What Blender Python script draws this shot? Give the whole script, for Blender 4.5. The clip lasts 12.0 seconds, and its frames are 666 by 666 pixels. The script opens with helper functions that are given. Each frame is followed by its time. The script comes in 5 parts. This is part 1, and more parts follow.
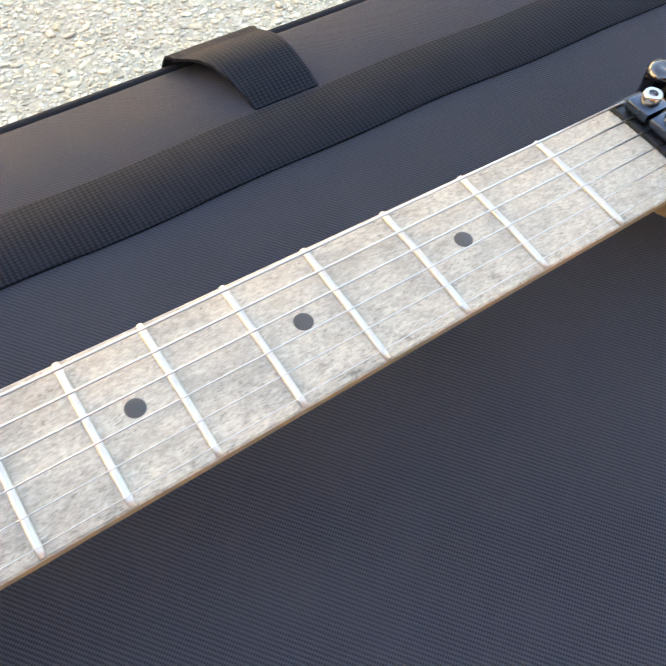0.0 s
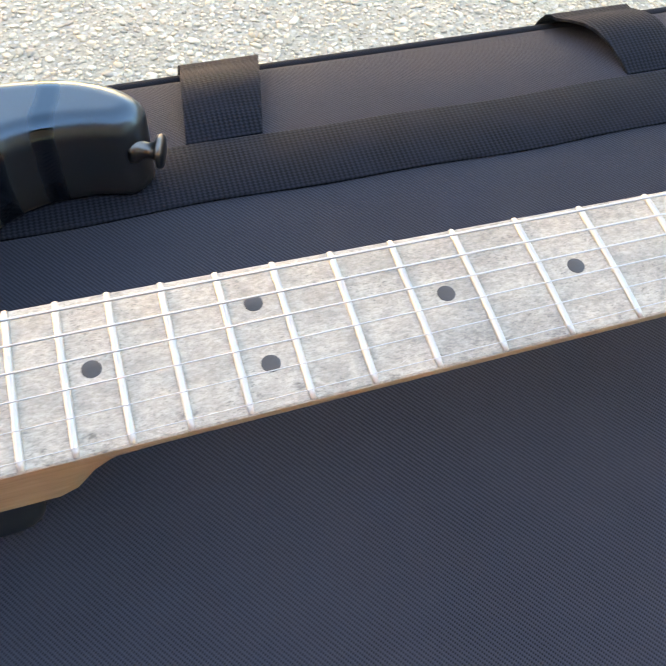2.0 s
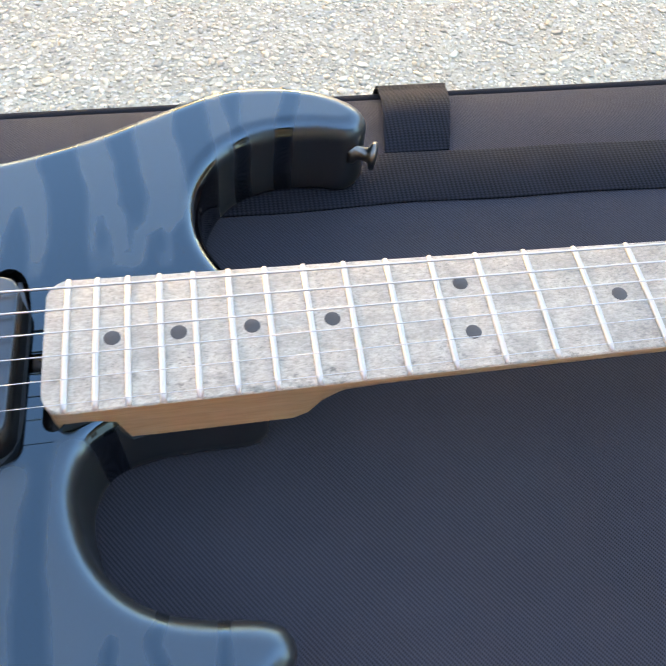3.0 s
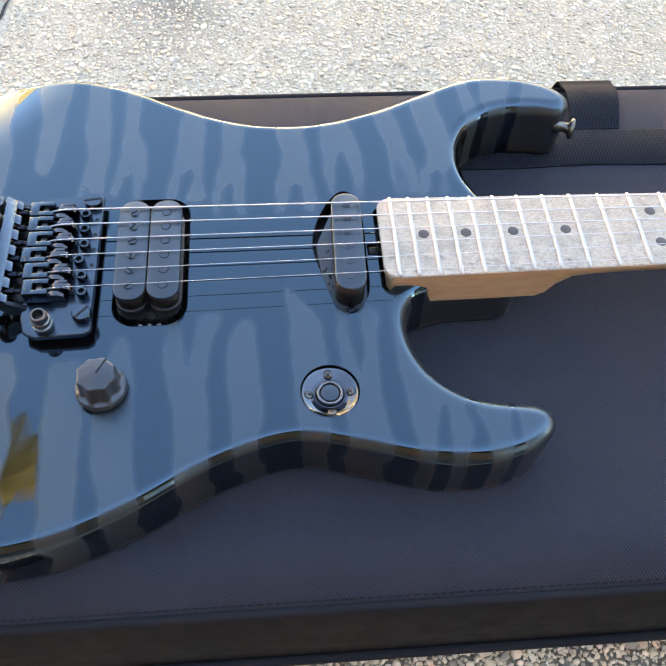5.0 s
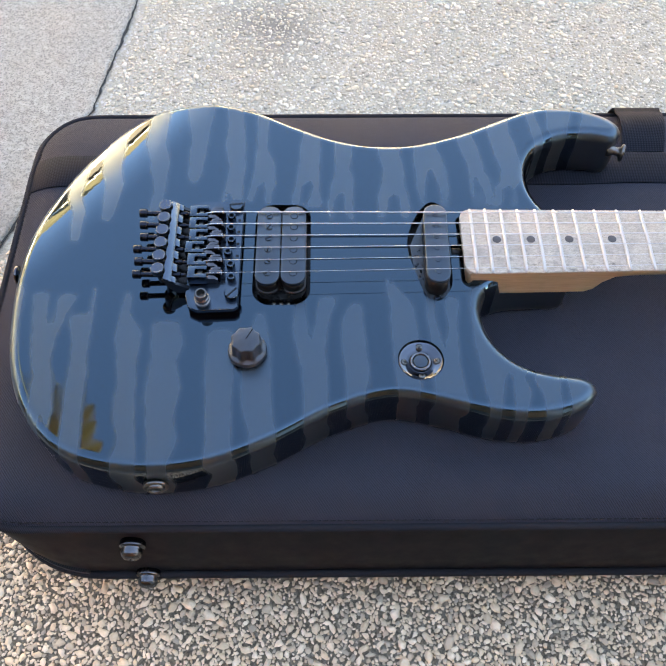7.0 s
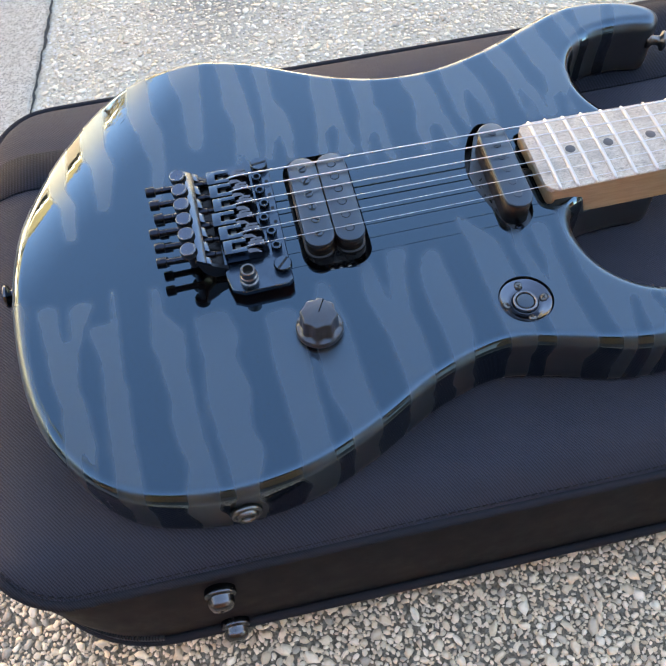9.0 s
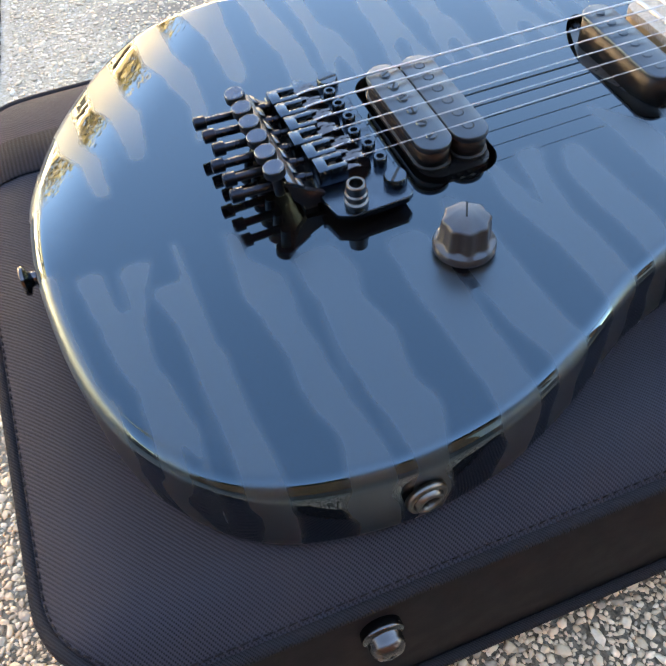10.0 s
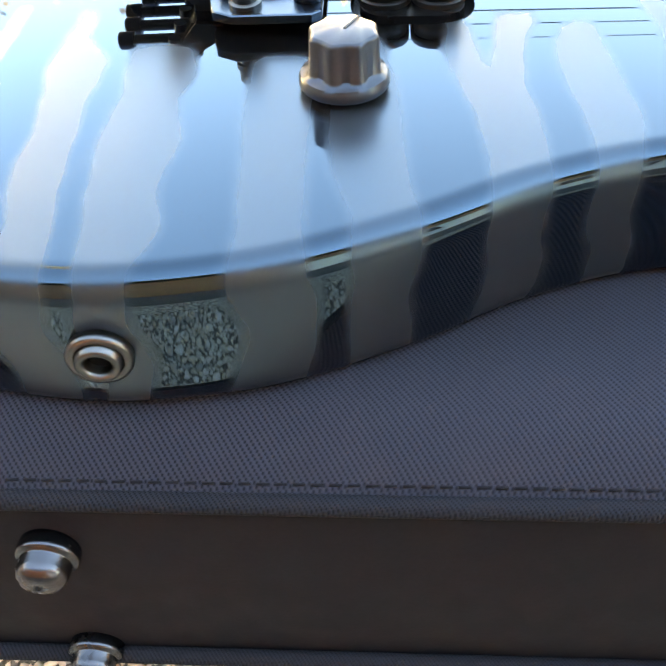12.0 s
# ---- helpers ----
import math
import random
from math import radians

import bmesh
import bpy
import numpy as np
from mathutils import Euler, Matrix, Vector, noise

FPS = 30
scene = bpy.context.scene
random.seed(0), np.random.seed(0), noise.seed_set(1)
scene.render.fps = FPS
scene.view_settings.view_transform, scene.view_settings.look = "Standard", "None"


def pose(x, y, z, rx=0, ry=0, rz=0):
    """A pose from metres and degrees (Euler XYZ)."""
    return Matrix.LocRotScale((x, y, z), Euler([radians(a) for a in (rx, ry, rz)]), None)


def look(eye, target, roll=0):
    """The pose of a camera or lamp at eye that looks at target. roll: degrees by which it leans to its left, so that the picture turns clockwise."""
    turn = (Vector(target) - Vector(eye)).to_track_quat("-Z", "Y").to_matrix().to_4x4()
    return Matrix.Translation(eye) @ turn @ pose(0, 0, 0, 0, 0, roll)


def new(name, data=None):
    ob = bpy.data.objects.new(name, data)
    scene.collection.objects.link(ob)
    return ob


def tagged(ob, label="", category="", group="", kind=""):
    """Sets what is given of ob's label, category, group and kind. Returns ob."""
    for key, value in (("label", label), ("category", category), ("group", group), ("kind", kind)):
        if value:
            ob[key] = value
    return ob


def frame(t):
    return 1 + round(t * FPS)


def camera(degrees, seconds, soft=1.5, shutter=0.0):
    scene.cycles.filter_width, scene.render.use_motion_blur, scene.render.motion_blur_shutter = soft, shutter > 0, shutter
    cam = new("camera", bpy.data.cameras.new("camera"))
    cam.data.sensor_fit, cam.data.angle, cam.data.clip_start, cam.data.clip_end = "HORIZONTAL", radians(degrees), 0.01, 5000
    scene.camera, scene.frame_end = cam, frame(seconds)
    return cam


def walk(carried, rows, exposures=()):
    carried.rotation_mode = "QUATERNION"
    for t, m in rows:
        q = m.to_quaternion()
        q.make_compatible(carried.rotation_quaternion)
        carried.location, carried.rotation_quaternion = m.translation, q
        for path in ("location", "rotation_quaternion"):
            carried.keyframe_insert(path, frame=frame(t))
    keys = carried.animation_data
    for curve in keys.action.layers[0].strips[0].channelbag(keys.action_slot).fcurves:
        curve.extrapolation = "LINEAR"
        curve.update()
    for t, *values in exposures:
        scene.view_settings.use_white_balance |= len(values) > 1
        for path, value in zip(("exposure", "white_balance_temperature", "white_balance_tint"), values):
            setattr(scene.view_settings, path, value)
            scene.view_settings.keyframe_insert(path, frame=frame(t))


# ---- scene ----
EXPOSURES = [(0.0, 5.08, 24000, 15.5), (1.5, 5.06, 22500, 16), (3.2, 5.03, 17600, 16), (5.5, 5.04, 17200, 17.5), (6.5, 4.84, 16300, 18.5), (8.5, 4.82, 14900, 17.5), (10.0, 4.90, 15900, 17), (11.0, 5.38, 21000, 13.5), (12.0, 5.74, 21000, 13.5)]
cam = camera(45.50, 12.0, shutter=0.2)
PATH = [
    (0, (0.42628, -0.10702, 0.39744), (0.76178, 0.31559, -0.44448), 5.939),
    (0.5, (0.39444, -0.10360, 0.39122), (0.70690, 0.31977, -0.45915), 9.112),
    (1, (0.36530, -0.10406, 0.39395), (0.63993, 0.33143, -0.46333), 9.649),
    (1.5, (0.33598, -0.11611, 0.40441), (0.58248, 0.34296, -0.44910), 8.165),
    (2, (0.30237, -0.12738, 0.41624), (0.51116, 0.35249, -0.43589), 8.046),
    (2.5, (0.27792, -0.14030, 0.43277), (0.43584, 0.36738, -0.41419), 6.121),
    (3, (0.24170, -0.16370, 0.45175), (0.36865, 0.36181, -0.38952), 6.350),
    (3.5, (0.20185, -0.19318, 0.47564), (0.29385, 0.34541, -0.36189), 4.298),
    (3.7, (0.19096, -0.21089, 0.48242), (0.26892, 0.33233, -0.35354), 3.092),
    (5.3, (0.10245, -0.30290, 0.56151), (0.16097, 0.23717, -0.27807), 3.190),
    (5.5, (0.09554, -0.31529, 0.57351), (0.14480, 0.22363, -0.26740), 2.650),
    (6, (0.08237, -0.33977, 0.61074), (0.11385, 0.19289, -0.23500), 1.688),
    (6.5, (0.07709, -0.35366, 0.64221), (0.09357, 0.17448, -0.20679), 0.993),
    (6.7, (0.07841, -0.35438, 0.64838), (0.09024, 0.17228, -0.20161), 0.882),
    (8.3, (0.04640, -0.33298, 0.57878), (0.03740, 0.19412, -0.27098), -3.978),
    (8.5, (0.03018, -0.33056, 0.56818), (0.04418, 0.19820, -0.28048), -3.859),
    (9, (-0.00609, -0.31585, 0.55130), (0.08120, 0.21276, -0.29306), -3.371),
    (9.5, (-0.05503, -0.29632, 0.52255), (0.09066, 0.23156, -0.31418), -5.133),
    (10, (-0.09388, -0.28320, 0.42372), (0.08766, 0.31213, -0.35898), -5.512),
    (10.5, (-0.07954, -0.28304, 0.35331), (0.10553, 0.35517, -0.39398), -0.934),
    (11, (-0.05169, -0.28680, 0.32021), (0.04667, 0.37957, -0.41890), -2.019),
    (11.5, (-0.01345, -0.29421, 0.30614), (0.03420, 0.37565, -0.43482), -1.896),
    (12, (0.03306, -0.29196, 0.30743), (-0.01547, 0.38962, -0.42270), -2.498),
]
walk(cam, [(t, look(eye, target, roll)) for t, eye, target, roll in PATH], EXPOSURES)


# ---- world and light: clear evening sky, the low sun behind the house ----
SUN_EL, SUN_AZ = radians(29), radians(158)
world = bpy.data.worlds.new("world")
scene.world = world
world.use_nodes = True
wn = world.node_tree
sky = wn.nodes.new("ShaderNodeTexSky")
sky.sky_type = "NISHITA"
sky.sun_disc = False
sky.sun_elevation = SUN_EL
sky.sun_rotation = SUN_AZ
sky.altitude = 10
sky.air_density = 1.0
sky.dust_density = 0.05
sky.ozone_density = 8.0
wn.links.new(sky.outputs[0], wn.nodes["Background"].inputs[0])
wn.nodes["Background"].inputs[1].default_value = 0.07
sun = new("sun", bpy.data.lights.new("sun", "SUN"))
sun.data.energy, sun.data.angle, sun.data.color = 5.0, radians(0.6), (1.0, 0.92, 0.81)
toward = Vector((math.sin(SUN_AZ) * math.cos(SUN_EL), math.cos(SUN_AZ) * math.cos(SUN_EL), math.sin(SUN_EL)))
sun.matrix_world = look(toward * 30, (0, 0, 0))


# ---- materials ----
def rgb(v):
    return (*v, 1.0) if len(v) == 3 else v


class Mat:
    """A node material with short ways to add nodes."""

    def __init__(self, name):
        self.m = bpy.data.materials.new(name)
        self.m.use_nodes = True
        self.t = self.m.node_tree
        self.b = self.t.nodes["Principled BSDF"]
        self.co = self.t.nodes.new("ShaderNodeTexCoord").outputs["Object"]

    def node(self, kind, ins=None, **props):
        n = self.t.nodes.new(kind)
        for k, v in props.items():
            if k == "operation":
                n.operation = v
            elif k == "blend_type":
                n.blend_type = v
            elif k == "data_type":
                n.data_type = v
            elif k == "attribute_name":
                n.attribute_name = v
            elif k == "feature":
                n.feature = v
            elif k == "wave_type":
                n.wave_type = v
            elif k == "bands_direction":
                n.bands_direction = v
        for k, v in (ins or {}).items():
            self.put(n.inputs[k], v)
        return n

    def put(self, sock, v):
        if isinstance(v, bpy.types.NodeSocket):
            self.t.links.new(v, sock)
        else:
            sock.default_value = v

    def set(self, **kw):
        names = {"color": "Base Color", "rough": "Roughness", "metal": "Metallic", "normal": "Normal", "spec": "Specular IOR Level",
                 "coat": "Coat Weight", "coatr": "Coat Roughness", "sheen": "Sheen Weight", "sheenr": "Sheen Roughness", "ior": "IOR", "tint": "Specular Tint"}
        for k, v in kw.items():
            if isinstance(v, tuple):
                v = rgb(v)
            self.put(self.b.inputs[names[k]], v)
        return self

    def noise(self, scale, detail=4, rough=0.55, vec=None, distort=0.0):
        return self.node("ShaderNodeTexNoise", {"Vector": vec or self.co, "Scale": scale, "Detail": detail, "Roughness": rough, "Distortion": distort}).outputs[0]

    def stretch(self, sx, sy, sz, rz=0.0):
        return self.node("ShaderNodeMapping", {"Vector": self.co, "Scale": (sx, sy, sz), "Rotation": (0, 0, rz)}).outputs[0]

    def ramp(self, fac, stops, constant=False):
        n = self.t.nodes.new("ShaderNodeValToRGB")
        if constant:
            n.color_ramp.interpolation = "CONSTANT"
        el = n.color_ramp.elements
        while len(el) < len(stops):
            el.new(0.5)
        for e, (p, c) in zip(el, stops):
            e.position = p
            e.color = rgb(c) if isinstance(c, tuple) else (c, c, c, 1)
        self.put(n.inputs[0], fac)
        return n.outputs[0]

    def mix(self, fac, a, b, blend="MIX"):
        n = self.t.nodes.new("ShaderNodeMix")
        n.data_type, n.blend_type = "RGBA", blend
        for sock, v in ((n.inputs[0], fac), (n.inputs[6], a), (n.inputs[7], b)):
            self.put(sock, rgb(v) if isinstance(v, tuple) else v)
        return n.outputs[2]

    def math(self, op, a, b=0.0, c=0.0):
        n = self.node("ShaderNodeMath", operation=op)
        for i, v in enumerate((a, b, c)):
            self.put(n.inputs[i], v)
        return n.outputs[0]

    def bump(self, height, strength, dist=0.001, normal=None):
        ins = {"Height": height, "Strength": strength, "Distance": dist}
        if normal is not None:
            ins["Normal"] = normal
        return self.node("ShaderNodeBump", ins).outputs[0]


# black body finish: mirror gloss with satin tiger stripes; the stripe field is a vertex attribute in millimetres
def body_finish():
    k = Mat("striped_black_lacquer")
    at = k.node("ShaderNodeAttribute", attribute_name="satin").outputs["Fac"]
    wob = k.math("MULTIPLY_ADD", k.noise(75, 2, 0.5, k.stretch(1, 1, 0.05)), 1.3, -0.65)
    edge = k.node("ShaderNodeMapRange", {"Value": k.math("ADD", at, wob), "From Min": -1.5, "From Max": 1.5, "To Min": 0.0, "To Max": 1.0}).outputs[0]
    fine = k.noise(2600, 2)
    dust = k.ramp(k.noise(420, 2), [(0.0, 0.0), (0.70, 0.0), (0.78, 1.0)])
    k.set(color=k.mix(edge, (0.0030, 0.0025, 0.0023), (0.0150, 0.0149, 0.0150)))
    r = k.math("MULTIPLY_ADD", edge, 0.265, 0.03)
    r = k.math("MULTIPLY_ADD", dust, 0.03, r)
    # the blue tint puts sky colour into the black lacquer's reflections
    k.set(rough=r, spec=k.math("MULTIPLY_ADD", edge, 0.05, 0.88), ior=1.57, tint=k.mix(edge, (0.30, 0.735, 1.0), (0.34, 0.75, 1.0)))
    k.set(normal=k.bump(fine, k.math("MULTIPLY", edge, 0.05), 0.0002))
    return k.m


def simple(name, color, rough, metal=0.0, grain=900, amount=0.12, bump=0.03, spec=0.5, ior=1.5, tint=(1, 1, 1)):
    k = Mat(name)
    n = k.noise(grain, 4)
    big = k.noise(grain / 9, 3)
    f = k.math("ADD", k.math("MULTIPLY", n, 0.5), k.math("MULTIPLY", big, 0.5))
    lo = tuple(c * (1 - amount) for c in color)
    hi = tuple(min(1, c * (1 + amount)) for c in color)
    k.set(color=k.ramp(f, [(0.3, lo), (0.7, hi)]), metal=metal, spec=spec, ior=ior, tint=tint)
    k.set(rough=k.node("ShaderNodeMapRange", {"Value": big, "From Min": 0.3, "From Max": 0.7, "To Min": rough * 0.88, "To Max": min(1, rough * 1.12)}).outputs[0])
    if bump:
        k.set(normal=k.bump(n, bump, 0.0004))
    return k.m


def fretboard_wood():
    k = Mat("weathered_fretboard_maple")
    long = k.stretch(14, 42, 20)
    grain = k.noise(9, 6, 0.65, long, 0.6)
    fleck = k.noise(5, 3, 0.6, k.stretch(28, 120, 60), 1.0)
    blotch = k.noise(46, 6, 0.66, None, 0.5)
    warm = k.noise(38, 4, 0.6)
    sep = k.node("ShaderNodeSeparateXYZ", {"Vector": k.co})
    c = k.ramp(grain, [(0.25, (0.380, 0.318, 0.253)), (0.5, (0.462, 0.392, 0.316)), (0.75, (0.518, 0.444, 0.360))])
    c = k.mix(k.ramp(warm, [(0.45, 0.0), (0.72, 0.40)]), c, (0.384, 0.330, 0.272))
    c = k.mix(k.ramp(blotch, [(0.49, 0.0), (0.66, 0.55)]), c, (0.228, 0.21, 0.18))
    worn = k.math("MULTIPLY", k.ramp(k.noise(150, 5, 0.7, k.stretch(0.8, 1.4, 1)), [(0.56, 0.0), (0.70, 1.0)]),
                  k.node("ShaderNodeMapRange", {"Value": sep.outputs[1], "From Min": -0.003, "From Max": -0.021, "To Min": 0.0, "To Max": 0.85}).outputs[0])
    c = k.mix(worn, c, (0.06, 0.057, 0.051))
    c = k.mix(k.ramp(fleck, [(0.60, 0.0), (0.74, 0.35)]), c, (0.15, 0.138, 0.126))
    pore = k.noise(800, 5, 0.75, k.stretch(0.6, 1.6, 1), 0.8)
    c = k.mix(k.ramp(pore, [(0.38, 0.45), (0.53, 0.0)]), c, (0.162, 0.147, 0.123))
    soil = k.noise(21, 5, 0.65, None, 0.4)
    c = k.mix(k.math("MULTIPLY", k.ramp(soil, [(0.50, 0.0), (0.70, 0.65)]), k.ramp(pore, [(0.40, 1.0), (0.70, 0.25)])), c, (0.144, 0.138, 0.129))
    pit = k.math("MULTIPLY", k.ramp(k.noise(1100, 3, 0.6, k.stretch(0.55, 1.3, 1)), [(0.57, 0.0), (0.66, 0.75)]), k.ramp(k.noise(60, 4), [(0.38, 0.25), (0.62, 1.0)]))
    c = k.mix(pit, c, (0.13, 0.118, 0.10))
    felt = k.noise(640, 5, 0.68, k.stretch(0.55, 1.0, 1), 0.9)
    c = k.mix(k.ramp(felt, [(0.34, 0.40), (0.52, 0.0)]), c, (0.205, 0.188, 0.160))
    c = k.mix(k.ramp(felt, [(0.52, 0.0), (0.70, 0.35)]), c, (0.57, 0.505, 0.43))
    k.set(color=c, rough=k.ramp(grain, [(0.3, 0.62), (0.7, 0.45)]), spec=0.25)
    k.set(normal=k.bump(k.math("ADD", k.math("MULTIPLY", felt, 0.8), k.math("ADD", grain, k.math("MULTIPLY", blotch, 0.6))), 0.26, 0.0006))
    return k.m


def maple():
    k = Mat("satin_maple")
    g = k.noise(10, 6, 0.6, k.stretch(5, 60, 60), 0.8)
    flame = k.noise(7, 2, 0.5, k.stretch(14, 3, 5), 0.3)
    c = k.ramp(g, [(0.25, (0.275, 0.180, 0.096)), (0.55, (0.38, 0.257, 0.152)), (0.8, (0.44, 0.308, 0.196))])
    c = k.mix(k.ramp(flame, [(0.4, 0.0), (0.7, 0.28)]), c, (0.415, 0.292, 0.154))
    k.set(color=c, rough=0.38, spec=0.5, normal=k.bump(g, 0.08, 0.0005))
    return k.m


def twill(name="case_twill", col=(0.0235, 0.0252, 0.0322), pitch=0.0014):
    k = Mat(name)
    a = k.node("ShaderNodeTexWave", {"Vector": k.stretch(1, 1, 1, radians(-38)), "Scale": 0.314 / pitch, "Distortion": 0.35, "Detail": 2.0, "Detail Scale": 3.0},
               wave_type="BANDS", bands_direction="X").outputs[1]
    b = k.node("ShaderNodeTexWave", {"Vector": k.stretch(1, 1, 1, radians(52)), "Scale": 0.314 / (pitch * 0.62), "Distortion": 0.2},
               wave_type="BANDS", bands_direction="X").outputs[1]
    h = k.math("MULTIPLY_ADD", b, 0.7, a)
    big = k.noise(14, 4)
    # thread relief is also shaded in the colour: low darker, high lighter
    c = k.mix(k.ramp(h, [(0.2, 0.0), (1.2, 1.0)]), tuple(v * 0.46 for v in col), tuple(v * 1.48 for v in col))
    c = k.mix(k.ramp(big, [(0.35, 0.0), (0.75, 0.35)]), c, tuple(v * 1.7 for v in col))
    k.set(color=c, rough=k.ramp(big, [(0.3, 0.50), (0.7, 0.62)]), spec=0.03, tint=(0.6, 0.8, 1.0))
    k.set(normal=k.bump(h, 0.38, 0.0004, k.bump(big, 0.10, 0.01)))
    return k.m


def webbing_mat():
    k = Mat("nylon_webbing")
    sep = k.node("ShaderNodeSeparateXYZ", {"Vector": k.co})
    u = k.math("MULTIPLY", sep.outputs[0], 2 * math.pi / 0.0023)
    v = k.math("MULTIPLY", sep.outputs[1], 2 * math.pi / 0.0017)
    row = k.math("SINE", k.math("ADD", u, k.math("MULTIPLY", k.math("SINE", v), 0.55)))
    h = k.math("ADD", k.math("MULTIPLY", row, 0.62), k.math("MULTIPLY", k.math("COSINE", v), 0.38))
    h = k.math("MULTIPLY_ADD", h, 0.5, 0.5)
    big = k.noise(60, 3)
    # groove shade is put into the colour, by the same height as the bump
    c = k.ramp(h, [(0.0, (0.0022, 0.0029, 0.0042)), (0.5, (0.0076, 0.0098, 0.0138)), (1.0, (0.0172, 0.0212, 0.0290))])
    c = k.mix(k.ramp(big, [(0.4, 0.0), (0.8, 0.3)]), c, (0.01377, 0.01806, 0.02822))
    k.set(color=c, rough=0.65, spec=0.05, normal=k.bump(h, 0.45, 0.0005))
    return k.m


def concrete(name, base, speck, strip_and_stain=False, fine=60):
    k = Mat(name)
    big = k.noise(2.3, 5)
    mid = k.noise(fine, 6, 0.7)
    grit = k.noise(420, 3, 0.6)
    c = k.ramp(mid, [(0.28, tuple(v * 0.62 for v in base)), (0.52, base), (0.75, tuple(min(1, v * 1.28) for v in base))])
    c = k.mix(k.ramp(grit, [(0.50, 0.0), (0.60, speck)]), c, tuple(v * 0.42 for v in base))
    c = k.mix(k.ramp(big, [(0.40, 0.0), (0.68, 0.40)]), c, tuple(v * 0.66 for v in base))
    stain = k.noise(5.5, 5, 0.6, None, 0.6)
    c = k.mix(k.ramp(stain, [(0.60, 0.0), (0.72, 0.5)]), c, tuple(v * 0.40 for v in base))
    if strip_and_stain:
        # the ground turns dark brown in the coarse strip along the house; one old oil stain lies out in the open
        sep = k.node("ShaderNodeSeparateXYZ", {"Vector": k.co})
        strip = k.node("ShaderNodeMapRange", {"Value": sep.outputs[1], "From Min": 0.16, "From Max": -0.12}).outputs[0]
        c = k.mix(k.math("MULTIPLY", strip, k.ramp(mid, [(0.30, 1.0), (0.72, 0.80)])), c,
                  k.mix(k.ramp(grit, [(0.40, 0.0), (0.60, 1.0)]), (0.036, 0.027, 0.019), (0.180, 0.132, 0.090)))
        cell = k.node("ShaderNodeTexVoronoi", {"Vector": k.co, "Scale": 210.0, "Randomness": 1.0})
        tone = k.ramp(k.node("ShaderNodeSeparateColor", {0: cell.outputs["Color"]}).outputs[0],
                      [(0.0, (0.43, 0.385, 0.32)), (0.3, (0.52, 0.475, 0.41)), (0.55, (0.33, 0.295, 0.25)), (0.75, (0.48, 0.43, 0.355)), (0.93, (0.26, 0.235, 0.205))], True)
        mask = k.math("MULTIPLY", k.ramp(cell.outputs["Distance"], [(0.34, 1.0), (0.46, 0.0)]), k.ramp(grit, [(0.40, 0.55), (0.55, 0.95)]))
        mask = k.math("MULTIPLY", mask, k.math("MULTIPLY_ADD", strip, -0.8, 1.0))
        c = k.mix(mask, c, tone)
        far = k.node("ShaderNodeVectorMath", {0: k.co, 1: STAIN}, operation="DISTANCE").outputs["Value"]
        spot = k.math("ADD", far, k.math("MULTIPLY_ADD", stain, 0.16, -0.08))
        c = k.mix(k.node("ShaderNodeMapRange", {"Value": spot, "From Min": 0.085, "From Max": 0.0, "To Max": 0.75}).outputs[0], c, (0.102, 0.096, 0.087))
    k.set(color=c, rough=0.85, spec=0.35)
    k.set(normal=k.bump(k.math("ADD", mid, k.math("MULTIPLY", grit, 0.5)), 0.55, 0.002))
    return k.m


def pebble_mat(name, warm):
    k = Mat(name)
    r = k.node("ShaderNodeNewGeometry").outputs["Random Per Island"]
    tone = k.ramp(r, [(0.0, (0.432, 0.387, 0.321)), (0.18, (0.516, 0.477, 0.414)), (0.34, (0.324, 0.294, 0.255)), (0.46, (0.468, 0.42, 0.348)), (0.60, (0.54, 0.513, 0.462)),
                      (0.76, (0.372, 0.33, 0.273)), (0.87, (0.24, 0.225, 0.204)), (0.93, (0.465, 0.412, 0.34)), (0.985, (0.35, 0.285, 0.215))], True)
    n = k.noise(260, 4, 0.6)
    c = k.mix(k.ramp(n, [(0.35, 0.0), (0.72, 0.5)]), tone, (0.276, 0.249, 0.213))
    c = k.mix(1.0, c, warm, "MULTIPLY")
    k.set(color=c, rough=k.ramp(n, [(0.3, 0.5), (0.7, 0.72)]), spec=0.45, normal=k.bump(n, 0.25, 0.0008))
    return k.m


M_BODY = body_finish()
# for black parts, and for slots and holes whose shade is put into colour
M_CAVITY = simple("black_paint_and_hole_shade", (0.006, 0.006, 0.006), 0.25, amount=0.4, grain=300, spec=0.2)
M_FB = fretboard_wood()
M_MAPLE = maple()
M_FRET = simple("worn_nickel_silver", (0.49, 0.47, 0.44), 0.42, 0.7, grain=1500, amount=0.06)
M_DOT = simple("grey_plastic_inlay", (0.050, 0.041, 0.037), 0.32, amount=0.15)
M_STRING = simple("bright_steel_string", (0.46, 0.47, 0.475), 0.34, 1.0, grain=4000, amount=0.05, bump=0.0)
M_HW = simple("black_nickel_hardware", (0.048, 0.080, 0.104), 0.22, 1.0, grain=1200, amount=0.2)
# blue tints on black parts likewise add the sky's colour to reflections
M_HWD = simple("black_oxide_steel", (0.007, 0.0075, 0.009), 0.34, 0.0, grain=1600, amount=0.3, spec=0.35, tint=(0.6, 0.84, 1.0))
M_PICKUP = simple("satin_black_plastic", (0.013, 0.013, 0.014), 0.33, amount=0.2, spec=0.85, ior=1.5, tint=(0.42, 0.77, 1.0))
M_COIL = simple("black_coil_tape", (0.011, 0.010, 0.0095), 0.4, amount=0.3, spec=0.25)
